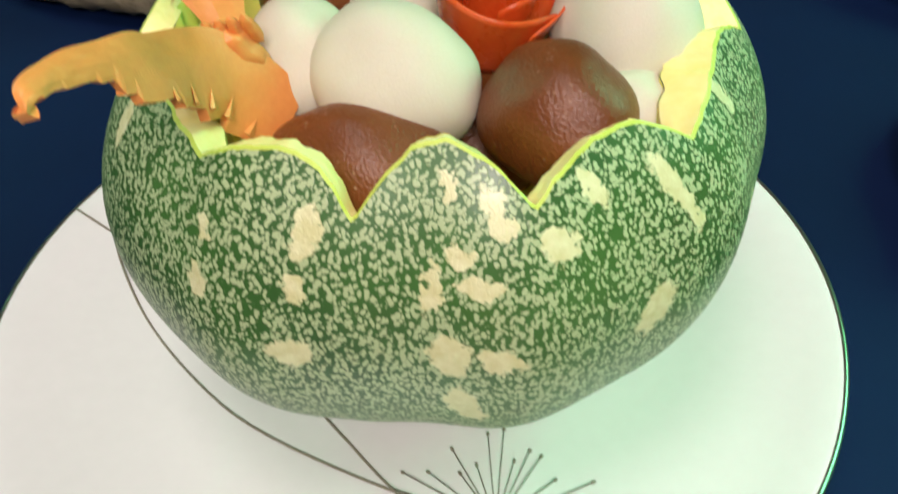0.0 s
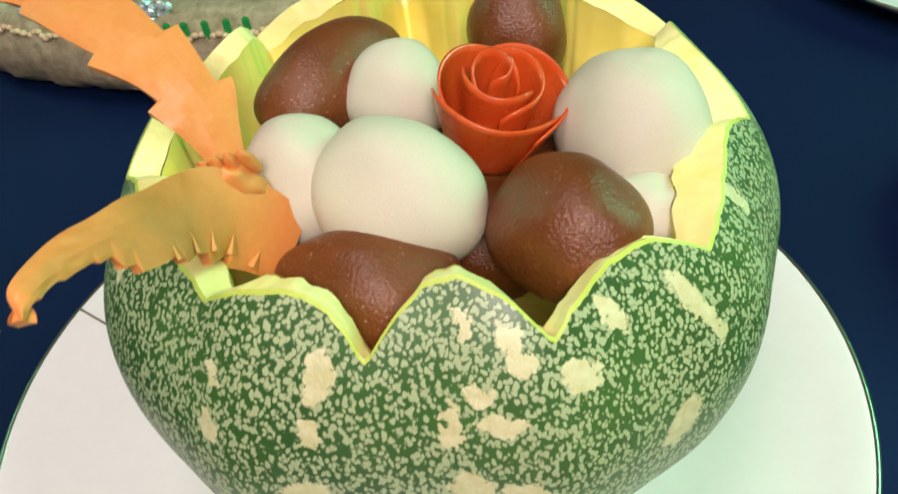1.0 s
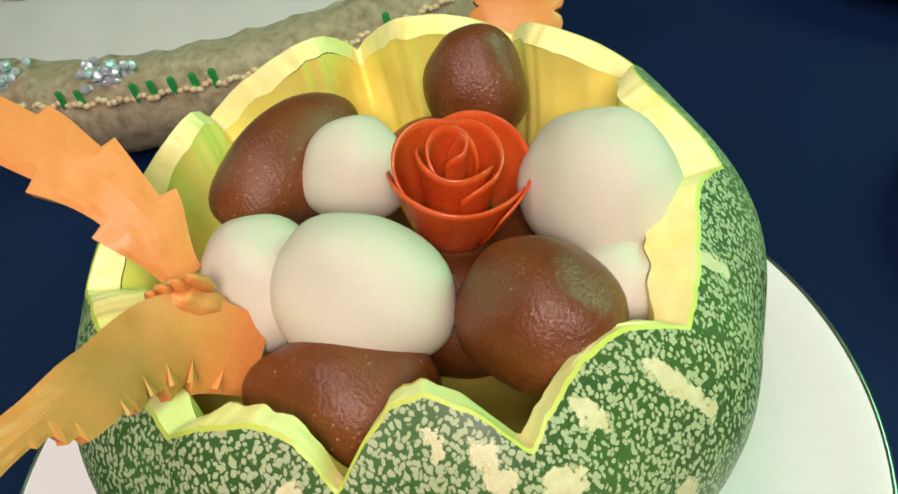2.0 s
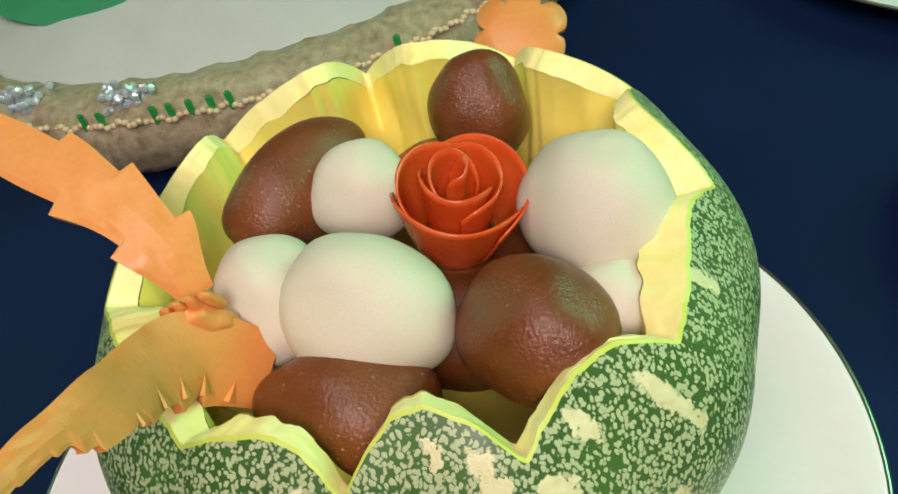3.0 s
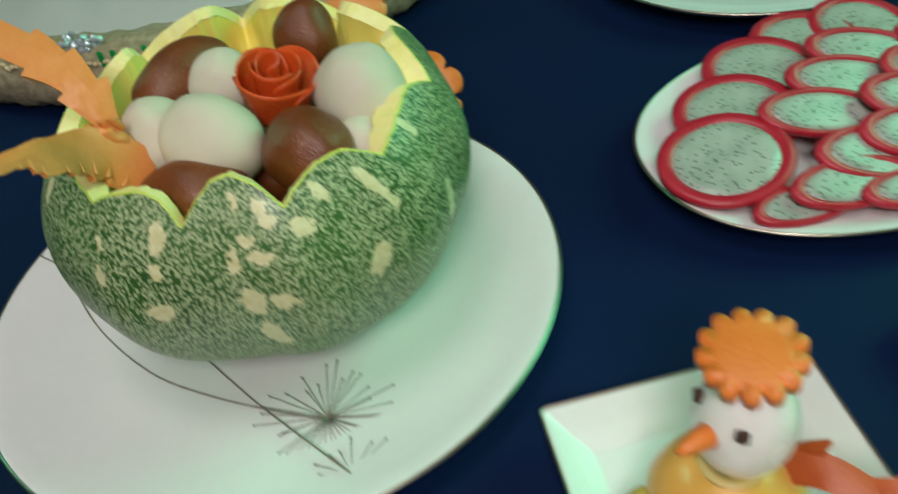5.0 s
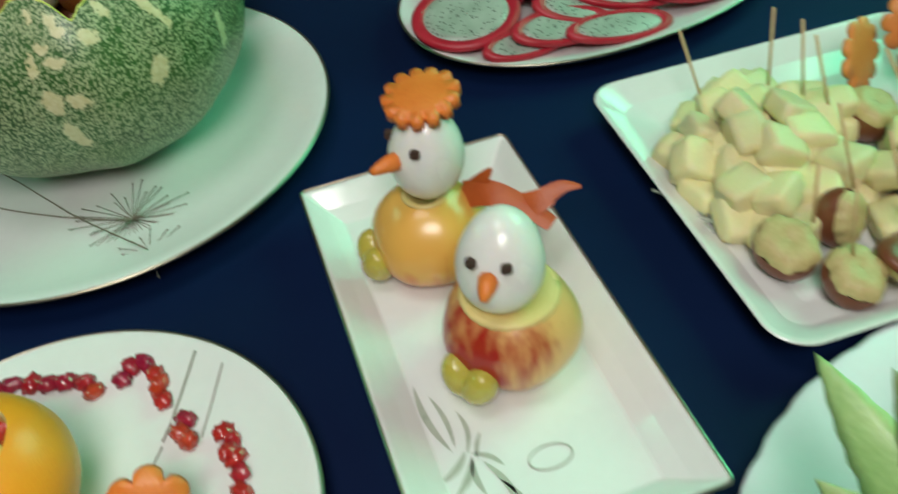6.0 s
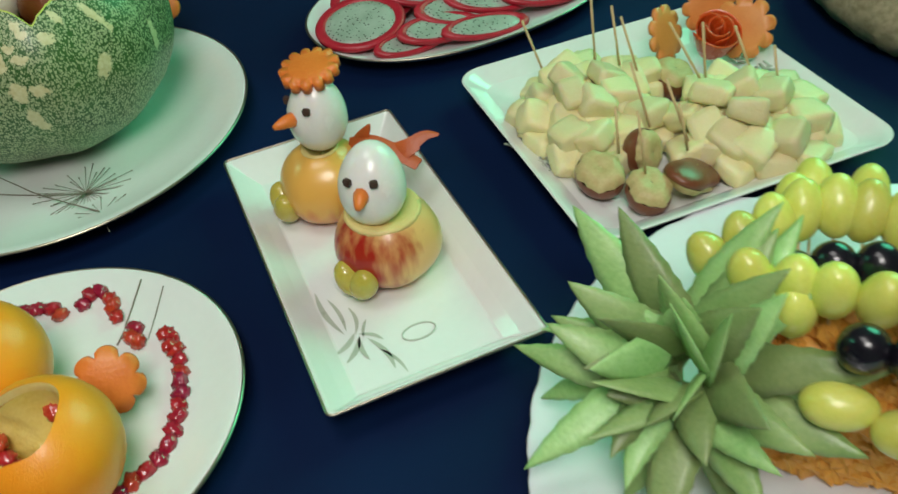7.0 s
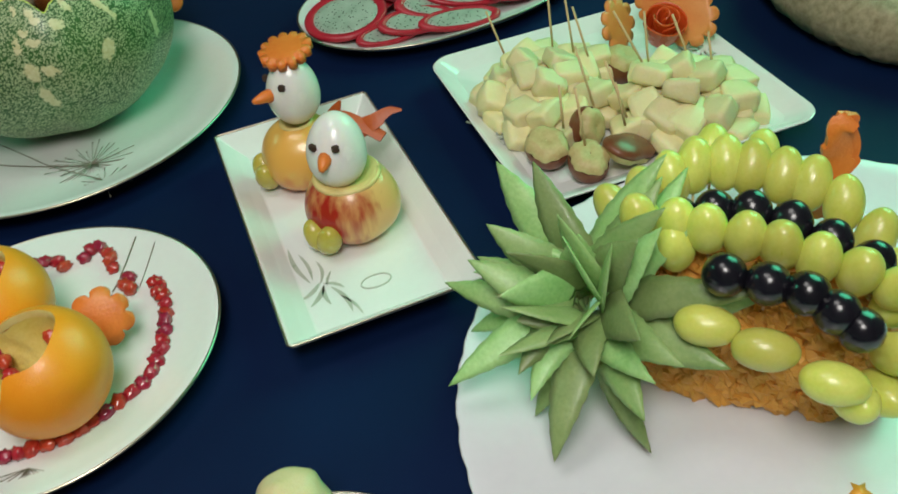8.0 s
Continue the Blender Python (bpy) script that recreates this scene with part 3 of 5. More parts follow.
def pumpkin():
    ob = thing("pumpkin_bowl", (PUMPKIN_C.x, PUMPKIN_C.y, 0), "green speckled pumpkin carved into a bowl with scalloped yellow edge", "pumpkin")
    n, k = 440, 60
    z0, wall = 0.0125, 0.011
    v, f = [(0, 0, z0 + 0.002)], []
    for i in range(n):
        a = 2 * math.pi * i / n
        top = knife(math.degrees(a))
        for j in range(k + 1):
            z = z0 + (top - z0) * (j / k) ** 1.15
            r = bowl_radius(z, a)
            if j == 0:
                r *= 0.80
            v.append((r * math.cos(a), r * math.sin(a), z))
    for i in range(n):
        q = (i + 1) % n
        f.append((0, 1 + q * (k + 1), 1 + i * (k + 1)))
        for j in range(k):
            f.append((1 + i * (k + 1) + j, 1 + q * (k + 1) + j, 1 + q * (k + 1) + j + 1, 1 + i * (k + 1) + j + 1))
    part("rind", (v, f), M_RIND, ob, "dark green rind with pale specks and blotches")

    def band(r0, dz0, r1, dz1, steps, wob):
        v, f = [], []
        for i in range(n):
            a = 2 * math.pi * i / n
            top = knife(math.degrees(a))
            ro = bowl_radius(top, a)
            for j in range(steps + 1):
                s = j / steps
                w = wob * noise.noise(Vector((math.cos(a) * 9, math.sin(a) * 9, s * 3))) * math.sin(math.pi * s)
                wide = cut_width(a) if r1 > 0.004 else 1
                r = ro - (r0 + (r1 * wide - r0) * s) + w
                v.append((r * math.cos(a), r * math.sin(a), top + dz0 + (dz1 - dz0) * s + w))
        for i in range(n):
            q = (i + 1) % n
            for j in range(steps):
                f.append((i * (steps + 1) + j, q * (steps + 1) + j, q * (steps + 1) + j + 1, i * (steps + 1) + j + 1))
        return v, f

    part("rind_edge", band(-0.0001, 0, 0.0011, 0.0008, 2, 0), M_SKINLINE, ob, "bright green line between rind and flesh")
    part("cut_edge", band(0.0011, 0.0008, 0.0090, -0.0030, 6, 0.0016), M_CUT, ob, "pale yellow knife-cut edge of the flesh")
    v, f = [], []
    m = 26
    for i in range(n):
        a = 2 * math.pi * i / n
        top = knife(math.degrees(a)) - 0.0030
        ro = bowl_radius(top + 0.0030, a) - 0.0090 * cut_width(a)
        for j in range(m + 1):
            s = j / m
            z = top + (0.075 - top) * s
            even = bowl_radius(0.148, a) - 0.0105
            blend = min(1, s * 4)
            r = (ro * (1 - blend) + min(ro, even) * blend) * (1 - 0.25 * s * s) + 0.0012 * noise.noise(Vector((math.cos(a) * 5, math.sin(a) * 5, z * 60)))
            v.append((r * math.cos(a), r * math.sin(a), z))
    c = len(v)
    v.append((0, 0, 0.073))
    for i in range(n):
        q = (i + 1) % n
        for j in range(m):
            f.append((i * (m + 1) + j, q * (m + 1) + j, q * (m + 1) + j + 1, i * (m + 1) + j + 1))
        f.append((i * (m + 1) + m, q * (m + 1) + m, c))
    part("flesh", (v, f), M_FLESH, ob, "yellow hollowed-out flesh inside")
    return ob


pumpkin()

# milk sweets heaped in the bowl: place, half sizes, turn, colour
SWEETS = [
    ((0.0525, 0.2240, 0.1470), (0.0262, 0.0210, 0.0212), (-8, 14, -26), 0), ((0.0205, 0.2365, 0.1450), (0.0175, 0.0195, 0.0195), (0, 0, 20), 0),
    ((0.0480, 0.2790, 0.1465), (0.0178, 0.0162, 0.0168), (0, 0, 0), 0), ((0.1250, 0.2530, 0.1450), (0.0220, 0.0250, 0.0230), (0, 10, 30), 0),
    ((0.1240, 0.2230, 0.1340), (0.0135, 0.0125, 0.0125), (0, 0, 0), 0), ((0.1005, 0.2090, 0.1430), (0.0200, 0.0238, 0.0198), (-10, 14, 38), 1),
    ((0.0430, 0.2010, 0.1310), (0.0270, 0.0200, 0.0185), (0, 0, -10), 1), ((0.0250, 0.2885, 0.1465), (0.0178, 0.0300, 0.0185), (0, 0, -38), 1),
    ((0.0910, 0.3150, 0.1460), (0.0168, 0.0168, 0.0210), (-8, 0, 0), 1),
    ((0.073, 0.250, 0.1085), (0.0280, 0.0260, 0.0220), (0, 0, 0), 1), ((0.108, 0.272, 0.1105), (0.0260, 0.0260, 0.0210), (0, 0, 0), 1),
    ((0.028, 0.255, 0.1085), (0.0260, 0.0260, 0.0220), (0, 0, 0), 0), ((0.070, 0.310, 0.1125), (0.0260, 0.0240, 0.0210), (0, 0, 0), 1)]
for i, (at, half, turn, brown) in enumerate(SWEETS):
    tagged(part("milk_sweet", ovoid(*(1.06 * h for h in half), 0.10, 1.3, i + 1, 0.06), M_BROWN_BALL if brown else M_WHITE_BALL, m=pose(*at, *turn)),
           "dark brown fried milk ball heaped in the bowl" if brown else "soft white milk ball heaped in the bowl", "sweet", "milk sweets in the pumpkin")


def skin_rose(name, at, r, tilt, mat, label, seed=1, petals=9):
    """A rose rolled from fruit peel: broad cupped petals round a tight core."""
    ob = thing(name, at, label, "garnish")
    ob.matrix_basis = pose(*at, *tilt)
    rnd = random.Random(seed)
    for i in range(petals):
        ring = i / (petals - 1)
        rad, height = r * (0.15 + 0.72 * ring ** 0.9), r * (0.92 - 0.34 * ring)
        span, a0 = radians(250 - 95 * ring), 2.2 * i - 0.4 + rnd.uniform(-0.2, 0.2)
        rows = []
        for j in range(12):
            s = j / 11
            row = []
            for q in range(29):
                w = q / 28 * 2 - 1
                edge = 1 - 0.10 * w * w - 0.14 * abs(w) ** 5 + 0.04 * math.sin(4 * w + i * 2)
                flare = rad * (0.62 + 0.42 * s ** 0.8) + r * 0.05 * w * ring
                a = a0 + span * w / 2
                z = -r * 0.40 + (height + r * 0.40) * s * edge
                row.append((flare * math.cos(a), flare * math.sin(a), z))
            rows.append(row)
        part("petal", sheet(rows, 0.0008), mat, ob)
    return ob


skin_rose("tomato_rose", (0.0795, 0.2580, 0.1455), 0.0268, (10, 8, 20), M_TOMATO, "red rose rolled from tomato peel on the milk sweets", 3, 7)


def feather(name, line, width, normal, teeth, depth, thick, parent, label="", one_side=True, mat=M_CARROT):
    """A carved feather: a flat blade along a line with saw-toothed edge."""
    pts = glide(line, 60)
    rows = []
    for i, p in enumerate(pts):
        s = i / 60
        d = (pts[min(i + 1, 60)] - pts[max(i - 1, 0)]).normalized()
        side = d.cross(Vector(normal)).normalized()
        w = width(s)
        tooth = depth * ((s * teeth) % 1.0) * w
        other = 0 if one_side else depth * ((s * teeth + 0.5) % 1.0) * w
        up = side.cross(d)
        rows.append([p + side * (w * q + (tooth if q > 0.99 else 0) - (other if q < -0.99 else 0)) + up * (0.0005 * (1 - q * q)) for q in (-1, -0.6, -0.2, 0.2, 0.6, 1)])
    return part(name, sheet(rows, thick), mat, parent, label, smooth=False)


def carved_wing(line, upper, lower, up_teeth, low_teeth, bite, parent, facing):
    """A carved slice: smooth blade along a line, each edge cut into barbs that point to the tip."""
    pts = glide(line, 96)

    def width(table, s):
        for (p, a), (q, b) in zip(table, table[1:]):
            if p <= s <= q:
                t = (s - p) / (q - p)
                return a + (b - a) * t * t * (3 - 2 * t)
        return table[-1][1]

    rows = []
    for i, p in enumerate(pts):
        s = i / 96
        d = (pts[min(i + 1, 96)] - pts[max(i - 1, 0)]).normalized()
        side = d.cross(Vector(facing)).normalized()
        up = side.cross(d)
        row = []
        for q in (-1, -0.8, -0.5, -0.2, 0.2, 0.5, 0.8, 1):
            table, teeth = (upper, up_teeth) if q > 0 else (lower, low_teeth)
            saw = ((s * teeth) % 1.0) ** 1.4 - 0.35 if teeth else 0.0
            w = width(table, s) * (1 + bite * saw * (1 - s) ** 0.3 * (abs(q) > 0.75))
            hump = 0.0011 * (1 - q * q) + 0.0005 * noise.noise(Vector((s * 14, q * 2, 5)))
            row.append(p + side * (w * q) + up * hump)
        rows.append(row)
    return part("wing", sheet(rows, 0.0030), M_CARROT, parent, smooth=False)


bird = thing("carrot_garnish", (0.006, 0.218, 0.156), "orange carrot slice carved into two feathered wings on the pumpkin rim", "garnish")
B = Vector((0.006, 0.218, 0.156))
FACING = Vector((0.44, -0.61, 0.66))
WING_LINE = ((0.020, 0.211, 0.139), (0.009, 0.205, 0.158), (0.003, 0.191, 0.172), (0.002, 0.171, 0.186), (-0.001, 0.158, 0.194), (-0.004, 0.146, 0.199), (-0.005, 0.135, 0.202), (-0.004, 0.129, 0.200))
lower = carved_wing([Vector(p) - B for p in WING_LINE], ((0, 0.012), (0.18, 0.0125), (0.4, 0.0075), (0.6, 0.0045), (0.85, 0.0030), (1, 0.0006)),
                    ((0, 0.012), (0.2, 0.0125), (0.4, 0.0105), (0.54, 0.0085), (0.57, 0.0045), (0.85, 0.0030), (1, 0.0006)), 0, 8, 0.30, bird, FACING)
for i, s in enumerate((0.06, 0.14, 0.22, 0.30, 0.38)):
    foot = glide([Vector(p) - B for p in WING_LINE], 100)[int(100 * s)]
    ahead = (glide([Vector(p) - B for p in WING_LINE], 100)[int(100 * s) + 4] - foot).normalized()
    down = -ahead.cross(FACING).normalized()
    p0, p1 = foot + down * 0.0050 + FACING * 0.0012, foot + down * 0.0108 + FACING * 0.0012
    tooth = [p0, p1 + ahead * 0.0020, p1 - ahead * 0.0020, p1 + FACING * 0.0010, p0 - FACING * 0.0015, p1 - FACING * 0.0015]
    part("tooth", (tooth, [(0, 1, 3), (0, 3, 2), (1, 5, 3), (3, 5, 2), (0, 4, 1), (0, 2, 4), (1, 4, 5), (2, 5, 4)]), M_CARROT, lower, "raised carved tooth", smooth=False)
carved_wing([Vector(p) - B for p in ((0.003, 0.229, 0.158), (-0.005, 0.237, 0.176), (-0.021, 0.251, 0.185), (-0.040, 0.264, 0.191), (-0.066, 0.279, 0.197), (-0.094, 0.278, 0.203))],
            ((0, 0.0070), (0.2, 0.0105), (0.5, 0.0110), (0.8, 0.0080), (1, 0.0030)), ((0, 0.0065), (0.2, 0.0095), (0.5, 0.0105), (0.8, 0.0075), (1, 0.0030)), 5, 4, 0.50, bird, FACING)
part("body", ovoid(0.0075, 0.0060, 0.0130, 0.2, 2.5, 3), M_CARROT, bird, m=pose(0.002, -0.002, 0.004, 20, -20, 0))
for i in range(4):
    part("notch", ovoid(0.0022, 0.0018, 0.0065, 0.1, 2, i), M_CARROT, bird, "short carved tooth", m=pose(-0.004 + 0.0040 * i, -0.0060 + 0.0012 * i, 0.0125, 25, 12 - 8 * i, 0))


def cut_flower(r, petals, thick, ragged=0.12, seed=0):
    """Flat carrot slice cut into petals."""
    rnd = random.Random(seed)
    jit = [rnd.uniform(1 - ragged, 1 + ragged) for _ in range(petals)]
    out = []
    for i in range(petals * 8):
        a = 2 * math.pi * i / (petals * 8)
        s = (i % 8) / 8
        q = abs(math.sin(math.pi * s)) ** 0.45
        out.append((r * (0.72 + 0.28 * q * jit[i // 8]) * math.cos(a), r * (0.72 + 0.28 * q * jit[i // 8]) * math.sin(a)))
    return slab(out, thick)


back_flower = thing("carrot_flower", (0.135, 0.388, 0.020), "orange carrot flower leaning on the back of the pumpkin bowl", "garnish")
part("petal_ring", cut_flower(0.030, 7, 0.005, 0.1, 4), M_CARROT_DARK, back_flower, m=pose(0.010, -0.002, 0.034, 50, 0, -20))
part("petal_ring", cut_flower(0.022, 6, 0.005, 0.1, 5), M_CARROT, back_flower, m=pose(-0.024, 0.020, 0.098, 30, 10, -10))
part("stalk", tube([(0.0, 0.004, 0.0), (0.003, 0.006, 0.045), (-0.022, 0.021, 0.098)], 0.004), M_CARROT_DARK, back_flower)


# ---- the tray with two egg figures ----
def soft_rect(w, d, r, n=10):
    out = []
    for cx, cy, a0 in ((w - r, d - r, 0), (-w + r, d - r, 90), (-w + r, -d + r, 180), (w - r, -d + r, 270)):
        for i in range(n + 1):
            a = radians(a0 + 90 * i / n)
            out.append((cx + r * math.cos(a), cy + r * math.sin(a)))
    return out


def corner_dish(name, at, turn, w, d, r, steps, label, mat=M_PLATE, gilt=True):
    """Rectangular dish; steps are (inset, height) from the middle of the floor outwards over the rim and back under."""
    ob = thing(name, (*at, 0), label, "plate", turn=turn)
    rings = [[(x, y, z) for x, y in soft_rect(w - ins, d - ins, max(0.001, r - ins * 0.5))] for ins, z in steps]
    k = len(rings[0])
    v = [p for g in rings for p in g]
    f = [tuple(range(k))]
    for i in range(len(rings) - 1):
        for j in range(k):
            q = (j + 1) % k
            f.append((i * k + j, (i + 1) * k + j, (i + 1) * k + q, i * k + q))
    f.append(tuple((len(rings) - 1) * k + j for j in range(k))[::-1])
    dish = part("dish", (v, f), mat, ob, smooth=False)
    bm = bmesh.new()
    bm.from_mesh(dish.data)
    bmesh.ops.recalc_face_normals(bm, faces=bm.faces[:])
    bm.to_mesh(dish.data)
    bm.free()
    if gilt:
        top = max(z for _, z in steps)
        pts = [(x, y, top + 0.0002) for x, y in soft_rect(w + 0.0002, d + 0.0002, r)]
        part("gilt_rim", tube(pts + pts[:1], 0.0008, 6), M_GOLD, ob, "thin gilt line round the rim")
    return ob


tray = corner_dish("rectangular_plate", (0.2845, 0.0075), 9.6, 0.0685, 0.1375, 0.004,
                   [(0.022, 0.0055), (0.0205, 0.0060), (0.012, 0.013), (0.003, 0.0215), (0.0012, 0.0228), (0.0, 0.0222), (0.0006, 0.0205), (0.012, 0.009), (0.020, 0.002), (0.022, 0.0002)],
                   "rectangular white porcelain plate with sloping gilt-edged rim")


def leaf_print(parent, base, tip, wide, bend, mat):
    """A flat printed leaf with a pointed tip, a hair above the glaze."""
    a, b = Vector((*base, 0)), Vector((*tip, 0))
    side = Vector((-(b - a).y, (b - a).x, 0)).normalized()
    left, right = [], []
    for k in range(13):
        s = k / 12
        p = a + (b - a) * s + side * (bend * math.sin(math.pi * s))
        w = wide * math.sin(math.pi * s) ** 0.7
        left.append(p + side * w)
        right.append(p - side * w)
    v = [(p.x, p.y, 0.0059) for p in left + right]
    f = [(k, k + 1, 13 + k + 1, 13 + k) for k in range(12)]
    part("print", (v, f), mat, parent, "grey leaf printed on the glaze")


spray = random.Random(4)
for base, tip, wide, bend in (((-0.032, -0.062), (-0.037, -0.016), 0.0022, 0.003), ((-0.030, -0.060), (-0.031, -0.026), 0.0016, -0.002), ((-0.026, -0.066), (-0.022, -0.040), 0.0016, -0.003), ((-0.022, -0.070), (-0.014, -0.056), 0.0013, 0.001),
                              ((-0.026, -0.064), (-0.041, -0.076), 0.0024, 0.002), ((-0.024, -0.068), (-0.038, -0.086), 0.0024, 0.002), ((-0.024, -0.068), (-0.026, -0.090), 0.0020, -0.002), ((-0.020, -0.072), (-0.014, -0.104), 0.0022, 0.003),
                              ((-0.016, -0.084), (-0.008, -0.110), 0.0014, 0.002), ((-0.024, -0.066), (-0.010, -0.078), 0.0018, 0.002)):
    leaf_print(tray, (base[0] - 0.007, base[1] - 0.004), (tip[0] - 0.007 + spray.uniform(-0.002, 0.002), tip[1] - 0.004), wide * 0.8, bend, M_PRINT_PALE)
part("print", tube([(0.004 + 0.011 * math.cos(a * 0.2618), -0.086 + 0.0065 * math.sin(a * 0.2618), 0.0058) for a in range(25)], 0.0006, 4), M_PRINT_PALE, tray, "grey curl printed on the glaze")


def apple_body(r, cut, seed):
    """Apple with dimpled base, its top cut open into a saddle for the egg."""
    prof = []
    for i in range(37):
        p = math.pi * i / 36
        rr = r * math.sin(p) * (1 + 0.06 * math.cos(p))
        z = -r * 0.90 * math.cos(p) + (0.12 * r * math.exp(-(p / 0.35) ** 2))
        if z > cut:
            break
        prof.append((max(rr, 0.0003), z))
    v, f = lathe(prof, 64, lambda a, q: 1 + 0.02 * math.cos(5 * a + seed))
    last, k = prof[-1], len(prof)
    return v, f, last


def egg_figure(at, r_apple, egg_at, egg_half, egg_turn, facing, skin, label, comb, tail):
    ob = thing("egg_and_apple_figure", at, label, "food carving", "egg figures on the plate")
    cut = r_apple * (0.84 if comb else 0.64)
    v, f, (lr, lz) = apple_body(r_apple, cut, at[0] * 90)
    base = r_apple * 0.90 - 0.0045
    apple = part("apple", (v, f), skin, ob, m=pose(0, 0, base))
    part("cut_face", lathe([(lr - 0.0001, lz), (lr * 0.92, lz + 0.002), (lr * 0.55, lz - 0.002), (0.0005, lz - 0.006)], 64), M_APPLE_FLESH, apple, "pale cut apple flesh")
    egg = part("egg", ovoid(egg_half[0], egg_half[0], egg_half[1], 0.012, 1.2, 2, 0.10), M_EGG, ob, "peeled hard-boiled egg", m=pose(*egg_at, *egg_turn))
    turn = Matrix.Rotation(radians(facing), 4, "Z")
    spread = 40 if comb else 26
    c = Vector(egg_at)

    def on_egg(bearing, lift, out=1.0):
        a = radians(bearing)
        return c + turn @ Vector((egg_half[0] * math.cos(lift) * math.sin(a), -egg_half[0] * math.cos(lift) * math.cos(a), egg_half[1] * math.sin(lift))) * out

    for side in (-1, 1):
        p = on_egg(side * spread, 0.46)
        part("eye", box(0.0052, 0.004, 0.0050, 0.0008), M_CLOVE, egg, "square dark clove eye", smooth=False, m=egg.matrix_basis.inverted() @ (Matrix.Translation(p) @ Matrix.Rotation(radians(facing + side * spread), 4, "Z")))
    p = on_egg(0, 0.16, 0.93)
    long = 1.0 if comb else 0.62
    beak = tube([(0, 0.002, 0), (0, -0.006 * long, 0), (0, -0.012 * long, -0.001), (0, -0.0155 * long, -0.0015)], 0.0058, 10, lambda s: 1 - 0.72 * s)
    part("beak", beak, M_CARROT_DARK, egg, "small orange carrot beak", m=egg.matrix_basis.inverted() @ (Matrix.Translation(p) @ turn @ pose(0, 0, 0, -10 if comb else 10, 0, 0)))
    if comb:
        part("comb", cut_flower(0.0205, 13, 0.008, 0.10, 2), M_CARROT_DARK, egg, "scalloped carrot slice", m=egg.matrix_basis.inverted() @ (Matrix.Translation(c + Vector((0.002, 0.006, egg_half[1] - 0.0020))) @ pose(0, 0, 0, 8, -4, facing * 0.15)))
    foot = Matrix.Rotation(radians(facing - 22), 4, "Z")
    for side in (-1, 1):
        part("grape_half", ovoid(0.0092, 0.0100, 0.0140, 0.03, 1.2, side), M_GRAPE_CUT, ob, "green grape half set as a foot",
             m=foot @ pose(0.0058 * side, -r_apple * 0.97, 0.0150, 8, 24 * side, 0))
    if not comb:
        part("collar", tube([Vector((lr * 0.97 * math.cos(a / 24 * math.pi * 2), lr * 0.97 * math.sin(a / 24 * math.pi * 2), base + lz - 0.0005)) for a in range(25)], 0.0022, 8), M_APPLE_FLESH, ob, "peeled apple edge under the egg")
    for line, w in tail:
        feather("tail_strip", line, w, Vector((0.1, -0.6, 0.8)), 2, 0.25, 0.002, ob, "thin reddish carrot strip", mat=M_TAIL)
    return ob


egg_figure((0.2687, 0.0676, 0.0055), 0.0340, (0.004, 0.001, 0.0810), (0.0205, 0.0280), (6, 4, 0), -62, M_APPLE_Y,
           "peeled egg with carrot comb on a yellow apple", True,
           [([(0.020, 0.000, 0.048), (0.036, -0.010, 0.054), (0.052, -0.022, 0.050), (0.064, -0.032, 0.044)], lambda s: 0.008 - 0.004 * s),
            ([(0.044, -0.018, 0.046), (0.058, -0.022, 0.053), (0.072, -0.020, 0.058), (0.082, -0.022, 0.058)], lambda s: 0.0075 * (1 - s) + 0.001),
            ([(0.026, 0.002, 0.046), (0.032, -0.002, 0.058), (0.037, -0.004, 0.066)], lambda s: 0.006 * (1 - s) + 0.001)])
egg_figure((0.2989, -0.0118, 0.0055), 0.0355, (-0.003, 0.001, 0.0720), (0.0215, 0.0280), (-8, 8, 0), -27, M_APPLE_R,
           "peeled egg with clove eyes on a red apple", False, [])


# ---- the plate with oranges and pomegranate seeds ----
POM = (0.0679, -0.0791)
pom_plate = round_plate("dinner_plate", POM, 0.1265, 0.011, "round white plate with a gilt rim holding cut oranges")
dandelion(pom_plate, 0.010, -0.098, 0.0120, 0.018, 12, 8, 190, 160)


def pom_z(x, y):
    d = math.hypot(x, y) / 0.1265
    return 0.0074 if d < 0.66 else 0.0090 if d < 0.70 else 0.0118 + (d - 0.80) / 0.13 * 0.0038 if d > 0.8 else 0.0090 + (d - 0.70) * 0.026


for a, b, w in (((0.063, 0.102), (0.046, 0.053), 0.0006), ((0.078, 0.090), (0.066, 0.050), 0.0004), ((0.046, 0.050), (0.040, 0.034), 0.0004)):
    line = [(a[0] + (b[0] - a[0]) * k / 12, a[1] + (b[1] - a[1]) * k / 12) for k in range(13)]
    part("print", tube([(x, y, pom_z(x, y) + 0.0001) for x, y in line], w, 5), M_PRINT, pom_plate, "thin grey stem printed on the glaze")


